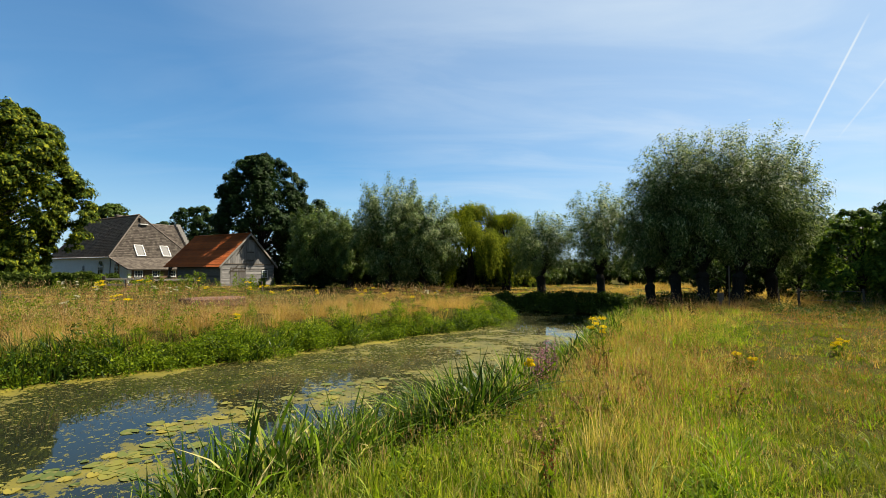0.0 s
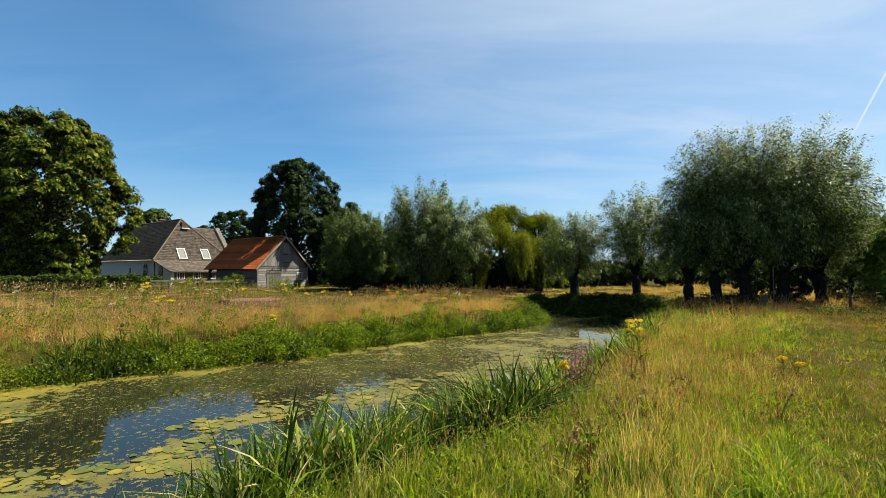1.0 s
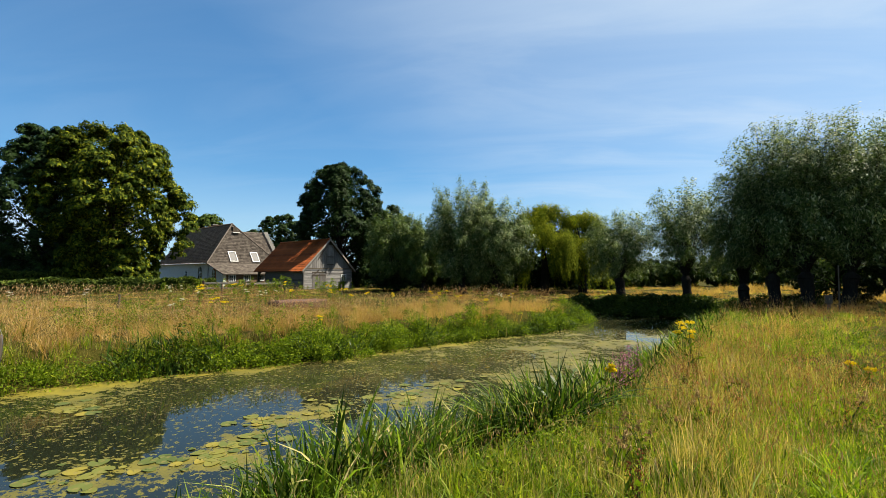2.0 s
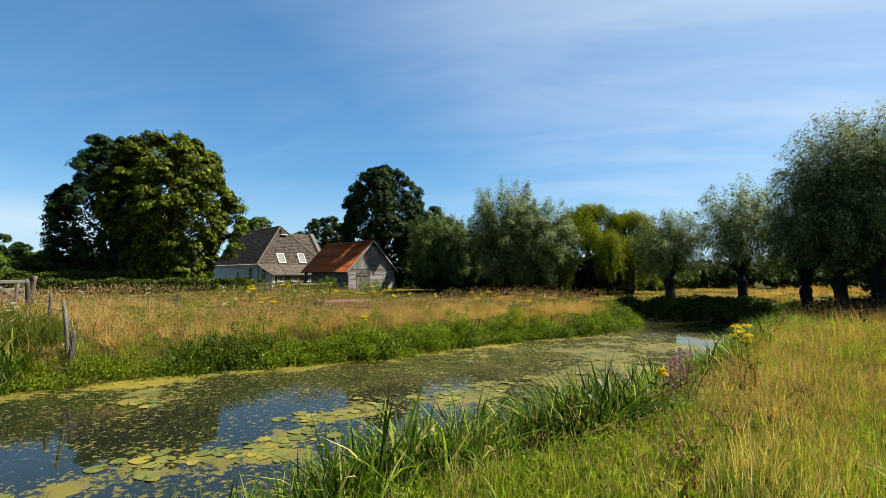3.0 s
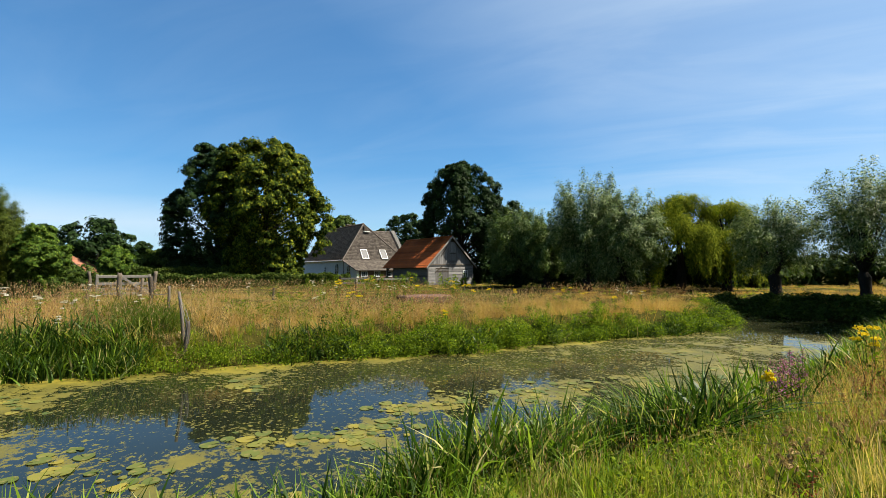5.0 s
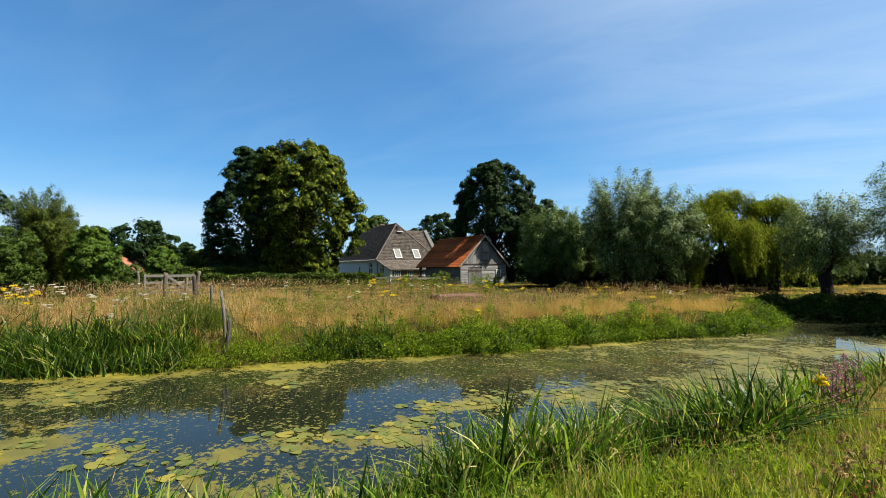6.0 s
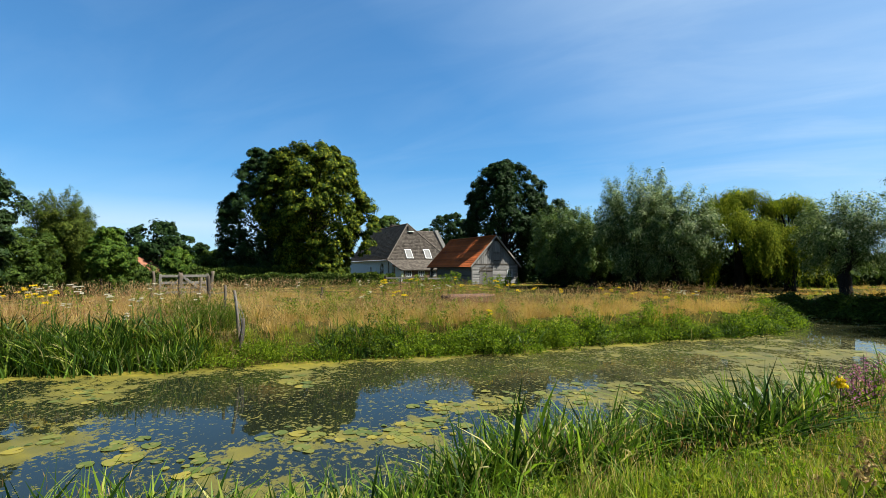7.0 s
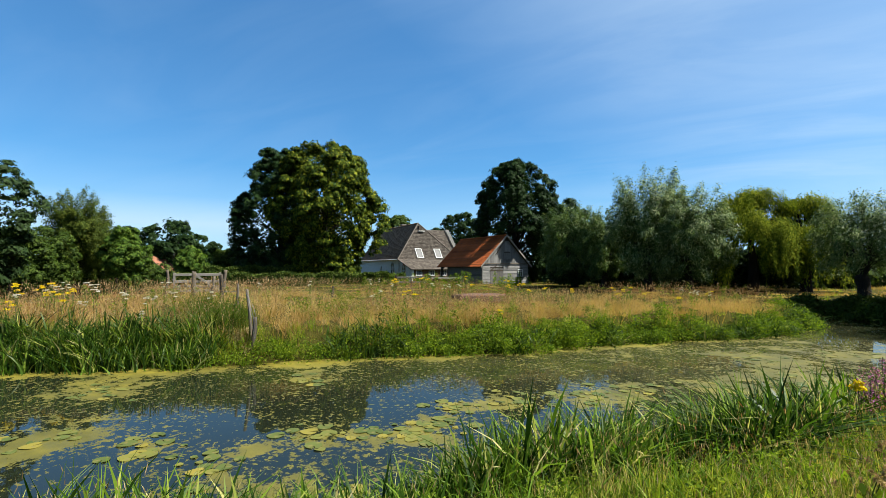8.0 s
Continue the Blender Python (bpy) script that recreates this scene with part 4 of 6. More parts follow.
def pollard(x, y, height, radius, label, seed, head=1.9, girth=0.34, count=40000, leaf=(0.12, 0.034), shoots=150, skirt=0.5, droop=0.3, material=LEAF_WILLOW, shift=(0, 0), core=0.2, name="pollard_willow", group="pollard willows round the pond"):
    """A pollard willow or the like: a short thick trunk with a knobbed head and a fan of long leafy shoots that bow outwards."""
    rng = np.random.default_rng(seed)
    root = tree_root(name, x, y, label, group=group)
    zz = np.linspace(0, head, 8)
    lean = rng.normal(0, 0.06, 2)
    pts = np.stack([lean[0] * zz + 0.04 * np.sin(zz * 3), lean[1] * zz, zz], 1)
    rad = girth * (1.0 + 0.5 * np.exp(-zz * 4) + 0.12 * smooth(head * 0.65, head, zz) - 0.1 * np.sin(zz * 2))
    v, f = tube(pts, rad, 11, rng, 0.07)
    cap, capf = tube(np.stack([pts[-1] + (0, 0, k * 0.12) for k in range(4)]), rad[-1] * np.array([1.0, 0.85, 0.55, 0.1]), 11, rng, 0.1)
    arrays("trunk", *joined([(v, f), (cap, capf)]), BARK, root, smooth=True)
    top = pts[-1]
    mid = head + (height - head) * 0.46
    limbs, at_, along, out = [], [], [], []
    per = max(20, int(count) // shoots)
    wide = 0.15 * radius / 2.4
    for i in range(shoots):
        th = 2.39996 * i + rng.normal(0, 0.3)
        up = -skirt + (1.0 + skirt) * (i + rng.uniform(0, 1)) / shoots
        el = math.asin(max(-1.0, min(1.0, up)))
        k = (0.93 + 0.06 * math.sin(3 * th + seed) + 0.05 * math.sin(5 * el + 2 * th + seed) + rng.normal(0, 0.03)) * (1.0 if rng.uniform() > core else rng.uniform(0.5, 0.82))
        rise = (height - mid) if up > 0 else (mid - head * 0.6)
        tip = np.array([shift[0] + radius * k * math.cos(el) ** 0.8 * math.cos(th), shift[1] + radius * k * math.cos(el) ** 0.8 * math.sin(th), mid + rise * k * up])
        q = np.linspace(0, 1, 8)[:, None]
        bow = np.array([0.0, 0.0, (height - head) * 0.2 * math.cos(el)])
        path = top * (1 - q) + tip * q + bow * (4 * q * (1 - q)) + rng.normal(0, 0.05, (8, 3)) * q
        limb = tube(path, 0.024 * (1 - 0.9 * q[:, 0]) * (girth / 0.3), 4)
        if i % max(1, shoots // 10) == 0:
            arrays("branch", *limb, BARK, root)
        else:
            limbs.append(limb)
        n = int(per * rng.uniform(0.7, 1.3))
        u = 1.0 - 0.62 * rng.beta(1.1, 1.6, n)
        o = np.stack([np.interp(u, q[:, 0], path[:, j]) for j in range(3)], 1)
        axis = (path[-1] - path[-3]) / (np.linalg.norm(path[-1] - path[-3]) + 1e-9)
        w = rng.normal(0, 1, (n, 3)) * (wide * (0.35 + 1.1 * np.sqrt(1.02 - u) / 0.6))[:, None]
        w[:, 2] -= droop * 0.25 * np.abs(w[:, 0] + w[:, 1])
        at_.append(o + w)
        along.append(np.tile(axis * 0.9 + np.array([0, 0, -droop]), (n, 1)))
        away = tip - np.array([shift[0], shift[1], mid])
        away = away / (np.linalg.norm(away) + 1e-9) * 0.7 + np.array([0, 0, 0.45])
        out.append(away + w / wide * 0.35)
    tagged(arrays("twig_growth", *joined(limbs), BARK, root), kind="stuff")
    v, f = facing(rng, np.concatenate(at_), np.concatenate(out), leaf[0], leaf[1], np.concatenate(along), 0.7)
    arrays("crown", v, f, material, root)
    return root


ROUND = ((0.0, 0.62), (0.12, 0.82), (0.35, 1.0), (0.6, 0.96), (0.8, 0.72), (0.92, 0.44), (1.0, 0.12))


def broadleaf(name, x, y, height, radius, label, seed, material, boughs=44, per=40, leaf=(0.3, 0.2), low=0.08, puff=0.24, trunk=0.45, shape=ROUND, extra=(), group="", sprays=15, sag=0.3, flat=0.55, ease=0.5):
    """A spreading tree: trunk, limbs, and boughs of overlapping leaf sprays that leave dark gaps between them."""
    rng = np.random.default_rng(seed)
    root = tree_root(name, x, y, label, "tree" if height > 3.5 else "bush", group)
    base = height * low
    zs, rs = np.array(shape).T
    cum = np.cumsum(np.interp(np.linspace(0, 1, 60), zs, rs) ** 1.3 + 0.15)
    pts = [(np.array(e[:3], float), e[3]) for e in extra]
    for i in range(boughs):
        el = float(np.interp((i + rng.uniform(0.1, 0.9)) / boughs, cum / cum[-1], np.linspace(0, 1, 60)))
        th = 2.39996 * i + rng.normal(0, 0.35)
        r = radius * puff * rng.uniform(0.7, 1.3)
        far = max(0.0, radius * float(np.interp(el, zs, rs)) * (1 + 0.1 * math.sin(3 * th + seed) + 0.08 * math.sin(9 * el + seed)) - r * 0.75) * rng.uniform(0.72, 1.0) ** 0.5
        pts.append((np.array([far * math.cos(th), far * math.sin(th), min(height - r * 0.62, base + r * 0.35 + (height - base) * el)]), r))
    zz = np.linspace(0, height * 0.72, 9)
    tp = np.stack([0.1 * np.sin(zz * 0.7), 0.1 * np.cos(zz * 0.6), zz], 1)
    arrays("trunk", *tube(tp, trunk * (1.15 - 0.95 * zz / zz[-1]) + 0.25 * trunk * np.exp(-zz * 2), 9, rng, 0.06), BARK, root, smooth=True)
    for c, r in pts[::3]:
        z0 = min(c[2] * 0.6, height * 0.6)
        a = np.array([np.interp(z0, zz, tp[:, 0]), np.interp(z0, zz, tp[:, 1]), z0])
        q = np.linspace(0, 1, 5)[:, None]
        limb = tube(a * (1 - q) + c * q + np.array([0, 0, 0.04 * height]) * (4 * q * (1 - q)), trunk * 0.28 * (1.05 - q[:, 0]), 5)
        arrays("branch", *limb, BARK, root)
    at_, nrm, along = [], [], []
    hub = np.array([0, 0, base + (height - base) * 0.35])
    for c, r in pts:
        away = (c - hub) / (np.linalg.norm(c - hub) + 1e-6)
        for k in range(sprays):
            d = unit(rng, 1)[0] + away * 0.55 + np.array([0, 0, 0.3])
            d /= np.linalg.norm(d)
            sub = r * rng.uniform(0.3, 0.52)
            o = c + d * r * rng.uniform(0.62, 1.0)
            n = int(per * rng.uniform(0.6, 1.4))
            w = unit(rng, n) * rng.uniform(0, 1, (n, 1)) ** 0.4 * sub
            w[:, 2] = w[:, 2] * flat - sag * (w[:, 0] ** 2 + w[:, 1] ** 2) / sub
            at_.append(o + w)
            tilt = w / sub * np.array([0.9, 0.9, 0.6]) + d * 0.55 + np.array([0, 0, 0.55])
            nrm.append(tilt)
            along.append(np.column_stack([w[:, :2] / sub, np.full(n, -0.5)]))
    inner = int(0.12 * per * sprays * len(pts))
    e = rng.uniform(0.0, 0.9, inner)
    th, rr = rng.uniform(0, 2 * np.pi, inner), radius * np.interp(e, zs, rs) * 0.72 * np.sqrt(rng.uniform(0, 1, inner))
    at_.append(np.stack([rr * np.cos(th), rr * np.sin(th), base + (height - base) * e], 1))
    nrm.append(unit(rng, inner))
    along.append(unit(rng, inner))
    p, nn, al = np.concatenate(at_), np.concatenate(nrm), np.concatenate(along)
    keep = (p[:, 2] > 0.05) & ~(off_limits(p[:, 0] + x, p[:, 1] + y, 8.0, 1.0) & (p[:, 2] < 5.9))
    v, f = facing(rng, p[keep], nn[keep], leaf[0], leaf[1], al[keep], ease)
    arrays("crown", v, f, material, root)
    return root


def weeping(x, y, height, radius, label, seed, strands=960, leaf=(0.19, 0.066)):
    """A weeping willow: limbs arch up and out, and leafy strands hang from them in curtains."""
    rng = np.random.default_rng(seed)
    root = tree_root("weeping_willow", x, y, label, "tree")
    zz = np.linspace(0, height * 0.6, 8)
    tp = np.stack([0.08 * np.sin(zz), 0.06 * np.cos(zz * 1.3), zz], 1)
    arrays("trunk", *tube(tp, 0.34 * (1.15 - 0.8 * zz / zz[-1]), 9, rng, 0.06), BARK, root, smooth=True)
    at_, nrm, along = [], [], []
    for i in range(46):
        th, k = 2.39996 * i + rng.normal(0, 0.3), math.sqrt((i + 0.5) / 46)
        crest = height * (1.0 - 0.34 * k ** 2.2) * rng.uniform(0.86, 1.0)
        tip = np.array([radius * k * math.cos(th), radius * k * math.sin(th), crest])
        q = np.linspace(0, 1, 6)[:, None]
        path = tp[-2] * (1 - q) + tip * q + np.array([0, 0, 0.1 * height]) * (4 * q * (1 - q))
        if i % 4 == 0:
            arrays("branch", *tube(path, 0.07 * (1.05 - q[:, 0]), 5), BARK, root)
    tress = []
    for i in range(strands // 16):
        th, k = 2.39996 * i + rng.normal(0, 0.25), math.sqrt((i + rng.uniform(0, 1)) / (strands // 16))
        lump = 1 + 0.08 * math.sin(4 * th + seed + 3 * k)
        tress.append((radius * k * lump * math.cos(th), radius * k * lump * math.sin(th), height * (1.0 - 0.34 * k ** 2.6) * (rng.uniform(0.55, 1.0) if k > 0.55 else rng.uniform(0.9, 1.0)), rng.uniform(0.5, 1.0) * (1.0 + 2.6 * k ** 2)))
    for i in range(strands):
        cx, cy, cz, long_ = tress[i % len(tress)]
        o = np.array([cx, cy, cz]) + rng.normal(0, 1, 3) * np.array([0.3, 0.3, 0.16])
        drop = min(o[2] - 0.3, long_ * rng.uniform(0.6, 1.1))
        n = int(24 + 20 * drop)
        t = rng.uniform(0, 1, n) ** 1.25
        way = o[:2] / (np.hypot(o[0], o[1]) + 1e-6)
        flare = 0.35 * np.sqrt(t)
        p = np.stack([o[0] + way[0] * flare, o[1] + way[1] * flare, o[2] - drop * t], 1) + rng.normal(0, 1, (n, 3)) * (0.14 - 0.08 * t)[:, None]
        at_.append(p)
        nrm.append(np.column_stack([np.tile(way, (n, 1)), 0.4 + 1.2 * (1 - t) ** 3]))
        along.append(np.tile([0.0, 0.0, -1.6], (n, 1)))
    v, f = facing(rng, np.concatenate(at_), np.concatenate(nrm), leaf[0], leaf[1], np.concatenate(along), 0.5)
    arrays("crown", v, f, LEAF_WEEPING, root)
    return root


WILLOW_BIG = "tall pollard willow with silvery leaves and a thick dark trunk"
WILLOW_MID = "pollard willow with a rounded loose grey-green crown"
pollard(12.0, 24.6, 9.2, 2.7, WILLOW_BIG, 1, 1.4, 0.27, 38000, (0.15, 0.044), 110, 0.8)
pollard(13.0, 23.9, 9.3, 3.0, WILLOW_BIG, 2, 1.4, 0.29, 50000, (0.15, 0.044), 135, 0.8, shift=(0.3, 0.2))
pollard(14.4, 23.6, 9.4, 3.1, WILLOW_BIG, 3, 1.4, 0.28, 50000, (0.15, 0.044), 135, 0.8, shift=(0.8, 0.3))
pollard(17.0, 24.6, 8.8, 2.9, WILLOW_BIG, 4, 1.4, 0.27, 42000, (0.15, 0.044), 120, 0.8, shift=(0.0, 0.3))
pollard(11.2, 25.7, 7.0, 2.0, WILLOW_MID, 5, 1.4, 0.25, 24000, (0.14, 0.04), 80, 0.7, shift=(0.1, 0))
pollard(9.4, 28.5, 7.0, 2.3, WILLOW_MID, 6, 1.3, 0.25, 28000, (0.14, 0.042), 85, 0.75)
pollard(6.3, 30.6, 5.9, 2.3, WILLOW_MID, 7, 1.2, 0.28, 28000, (0.14, 0.042), 85, 0.8)
pollard(-4.2, 37.8, 9.3, 3.2, "dense pollard willow with silver-green leaves", 8, 0.9, 0.3, 50000, (0.2, 0.06), 125, 0.95, core=0.1)
pollard(-1.6, 37.6, 7.9, 3.1, "dense pollard willow with silver-green leaves", 9, 0.9, 0.3, 44000, (0.2, 0.06), 120, 0.95, core=0.1)
pollard(-11.0, 43.2, 7.9, 3.1, "dull green pollard willow beside the barn", 10, 0.9, 0.3, 32000, (0.22, 0.075), 90, 0.95, material=LEAF_DULL)
pollard(-8.2, 42.0, 6.9, 2.6, "dull green pollard willow beside the barn", 12, 0.9, 0.3, 24000, (0.22, 0.075), 80, 0.95, material=LEAF_DULL)
weeping(2.3, 40.5, 7.3, 3.0, "weeping willow with drooping yellow-green foliage", 21)
weeping(5.5, 41.5, 6.9, 2.5, "weeping willow with drooping yellow-green foliage", 22, 800)
OAK_SHAPE = ((0.0, 0.7), (0.2, 0.92), (0.5, 1.0), (0.66, 0.9), (0.8, 0.66), (0.92, 0.42), (1.0, 0.14))
DARK_SHAPE = ((0.0, 1.0), (0.2, 1.02), (0.5, 1.0), (0.7, 0.9), (0.84, 0.74), (0.94, 0.52), (1.0, 0.22))
CHESTNUT_SHAPE = ((0.0, 0.62), (0.2, 0.77), (0.48, 0.96), (0.66, 0.98), (0.84, 0.82), (0.94, 0.58), (1.0, 0.25))
broadleaf("oak", -21.0, 54.9, 14.7, 5.8, "tall dark green oak behind the wooden barn", 31, LEAF_OAK_SHADE, 130, 44, (0.27, 0.19), 0.05, 0.165, 0.5, OAK_SHAPE, ((6.0, 2.2, 9.2, 0.9), (4.9, 1.6, 8.0, 1.3)), sprays=16, sag=0.12, flat=0.8, ease=0.65)
broadleaf("oak", -17.0, 60.0, 9.6, 4.8, "lower dark green oak beside the barn", 32, LEAF_OAK_SHADE, 40, 36, (0.34, 0.24), 0.05, 0.26, 0.35)
# Light and shade of this pair sit in leaf colour: bright, then near-black.
broadleaf("horse_chestnut", -41.3, 43.4, 16.9, 6.5, "broad horse chestnut with sunlit yellow-green leaves", 41, LEAF_CHESTNUT, 115, 52, (0.33, 0.2), 0.0, 0.18, 0.5, CHESTNUT_SHAPE, ((4.4, 4.2, 9.4, 1.5), (4.6, 4.4, 7.4, 1.5), (4.2, 4.0, 5.2, 1.6)), sprays=18, sag=0.5, ease=0.55)
broadleaf("horse_chestnut", -49.0, 43.5, 16.9, 6.1, "tall horse chestnut in a pair, leaves coloured for shade", 42, LEAF_OAK_SHADE, 95, 46, (0.33, 0.21), 0.02, 0.19, 0.55, DARK_SHAPE, sprays=16, sag=0.45)
broadleaf("farm_tree", -63.4, 89.9, 13.4, 5.6, "round green tree rising behind the farmhouse roof", 51, LEAF_BUSH, 36, 30, (0.55, 0.4), 0.1, 0.28, 0.4)
broadleaf("farm_tree", -43.4, 82.5, 12.3, 5.4, "dark green tree between farmhouse and barn", 52, LEAF_OAK_SHADE, 44, 36, (0.42, 0.3), 0.1, 0.25, 0.4, OAK_SHAPE)
for k, (bx, by, bh, br, mt) in enumerate([(20.5, 27.4, 4.9, 2.2, LEAF_WILLOW), (18.6, 21.2, 4.5, 1.9, LEAF_LIME), (19.4, 18.9, 4.6, 2.0, LEAF_LIME), (21.6, 20.6, 4.8, 2.2, LEAF_LIME), (23.5, 18.0, 5.0, 2.4, LEAF_LIME), (16.6, 27.8, 5.0, 2.6, LEAF_OAK_SHADE), (23.0, 24.5, 5.2, 2.6, LEAF_OAK_SHADE)]):
    broadleaf("field_maple", bx, by, bh, br, "bushy green tree on the edge of the meadow", 60 + k, mt, 40, 25, (0.16, 0.1), 0.03, 0.24, 0.16, group="trees on the meadow edge", sprays=14)
pollard(-29.4, 12.3, 5.9, 1.65, "feathery olive-green birch among darker bushes", 71, 1.0, 0.12, 62000, (0.1, 0.042), 170, 0.95, core=0.3, material=LEAF_BIRCH, name="birch", group="")
# The lime's shaded look comes from a dark leaf colour.
broadleaf("lime_tree", -24.6, 6.0, 6.5, 2.7, "lime tree at the meadow edge, its shade put into dark leaves", 72, LEAF_FAR_SHADED, 54, 34, (0.14, 0.1), 0.1, 0.2, 0.2, OAK_SHAPE, sprays=16)
for k, (bx, by, bh, br) in enumerate([(-30.4, 14.6, 3.9, 1.7), (-33.0, 16.5, 3.2, 1.8), (-28.0, 10.2, 3.2, 1.6), (-31.5, 13.0, 3.6, 1.8), (-29.6, 8.6, 3.4, 1.9), (-26.2, 8.4, 3.0, 1.5)]):
    broadleaf("bush", bx, by, bh, br, "dense dark green bush in the field hedge", 80 + k, LEAF_BUSH, 36, 27, (0.12, 0.075), 0.02, 0.27, 0.1, group="bushes in the field hedge", sprays=14)
broadleaf("hawthorn", -27.0, 13.4, 3.5, 1.15, "small round-headed green tree on thin stems", 86, LEAF_LIME, 34, 36, (0.12, 0.08), 0.3, 0.27, 0.08, sprays=13)
for k, (bx, by, bh, br, mt) in enumerate([(-64.4, 38.5, 8.2, 4.4, LEAF_OAK_SHADE), (-75.8, 38.5, 7.9, 3.4, LEAF_OAK_SHADE), (-70.0, 43.0, 6.6, 3.2, LEAF_OAK_SHADE), (-90.5, 62.6, 7.2, 3.0, LEAF_OAK_SHADE), (-60.0, 44.0, 4.4, 2.6, LEAF_BUSH), (-84.0, 36.0, 8.0, 4.0, LEAF_OAK_SHADE), (-58.0, 48.0, 4.6, 3.0, LEAF_OAK_SHADE), (-50.6, 32.2, 4.1, 1.7, LEAF_LIME)]):
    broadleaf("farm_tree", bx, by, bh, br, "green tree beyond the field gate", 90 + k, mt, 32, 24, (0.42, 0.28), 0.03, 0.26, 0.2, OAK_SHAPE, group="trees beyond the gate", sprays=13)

for k, (bx, by, bh, br) in enumerate([(-13.5, 52.0, 4.4, 3.4), (-8.6, 50.5, 4.2, 3.2), (-4.0, 48.0, 3.8, 3.0), (0.2, 47.5, 3.6, 3.0), (4.6, 49.0, 3.6, 3.0), (8.8, 52.0, 2.4, 3.0), (-6.2, 45.0, 2.6, 2.2), (13.0, 58.0, 2.5, 3.2), (18.5, 60.0, 2.7, 3.4), (24.0, 58.0, 2.8, 3.4), (29.0, 54.0, 4.6, 4.0), (33.0, 48.0, 5.0, 4.2), (27.5, 33.0, 5.2, 3.2), (30.0, 26.5, 5.4, 3.4)]):
    broadleaf("bush", bx, by, bh, br, "dense dark thicket behind the willows", 120 + k, LEAF_BUSH, 24, 16, (0.45, 0.32), 0.0, 0.32, 0.12, group="thicket behind the willows", sprays=10)

for k, (bx, by, bh, br) in enumerate([(-36.5, 52.0, 0.7, 1.2), (-33.6, 53.4, 0.55, 1.1), (-39.5, 51.0, 0.9, 1.4), (-31.0, 50.0, 0.6, 1.2), (-42.6, 49.5, 1.3, 1.6), (-29.0, 51.5, 0.6, 1.1)]):
    broadleaf("bush", bx, by, bh, br, "leafy garden shrub before the farmhouse", 140 + k, LEAF_BUSH, 16, 18, (0.24, 0.16), 0.0, 0.36, 0.06, group="garden shrubs", sprays=10)

broadleaf("bush", -48.2, 26.2, 2.0, 2.4, "dense green bush hiding a distant roof", 160, LEAF_BUSH, 26, 24, (0.22, 0.15), 0.0, 0.32, 0.1, sprays=12)

# far woods all round, too distant to tell one tree from the next
rng = np.random.default_rng(5)
at_ = []
for i in range(700):
    a = rng.uniform(0, 2 * np.pi)
    r = rng.uniform(120, 165)
    if -0.75 < math.atan2(math.sin(a), math.cos(a)) < -0.45:
        r += 30
    h = (3.2 + 1.5 * math.sin(5 * a) + 0.9 * math.sin(13 * a + 1)) * (1 + (r - 120) / 70)
    c = np.array([r * math.sin(a), r * math.cos(a), 0.0])
    n = 38
    d = unit(rng, n) * np.array([5.0, 5.0, 1.0])
    d[:, 2] = np.abs(d[:, 2]) * h * rng.uniform(0.6, 1.1)
    at_.append(c + d)
v, f = leaves(rng, np.concatenate(at_), 1.8, 1.4)
tagged(arrays("far_woods", v, f, LEAF_FAR_SHADED), "low dark line of woods on the horizon", "woods", kind="stuff")


def hedge(name, a, b, height, width, label, seed, count):
    rng = np.random.default_rng(seed)
    a, b = np.array(a, float), np.array(b, float)
    d = (b - a) / np.linalg.norm(b - a)
    nrm = np.array([-d[1], d[0]])
    root = tree_root(name, *(a + b) / 2, label, "hedge")
    L = np.linalg.norm(b - a)
    t = rng.uniform(-L / 2, L / 2, count)
    face = rng.uniform(0, 1, count)
    o = np.where(face < 0.45, -1, np.where(face < 0.65, 1, rng.uniform(-1, 1, count))) * width / 2
    z = np.where(face < 0.65, rng.uniform(0.02, 1, count), 1.0) * height
    bulge = 0.1 * np.sin(t * 1.3) + 0.07 * np.sin(t * 3.1)
    p = np.stack([d[0] * t + nrm[0] * o, d[1] * t + nrm[1] * o, z + bulge * z / height], 1) + rng.normal(0, 0.07, (count, 3))
    v, f = leaves(rng, p, 0.26, 0.17)
    arrays("foliage", v, f, LEAF_HEDGE, root)
    stems = []
    for s in np.arange(-L / 2, L / 2, 0.6):
        q = np.linspace(0, 1, 3)[:, None]
        c = np.array([d[0] * s, d[1] * s, 0])
        stems.append(tube(c + q * np.array([0, 0, height * 0.9]) + q * rng.normal(0, 0.15, 3), 0.05 * (1.2 - q[:, 0]), 5))
    arrays("stems", *joined(stems), BARK, root)
    return root


hedge("hedge", (-66.0, 10.0), (-43.5, 30.4), 1.25, 1.0, "low clipped field hedge", 101, 16000)
hedge("hedge", (-42.5, 31.2), (-29.4, 43.0), 1.15, 1.1, "low clipped hedge in front of the farmhouse", 102, 15000)
hedge("hedge", (-50.0, 33.0), (-38.0, 46.0), 1.9, 1.2, "taller rough hedge below the chestnut trees", 103, 9000)

# ---------------------------------------------------------------- buildings


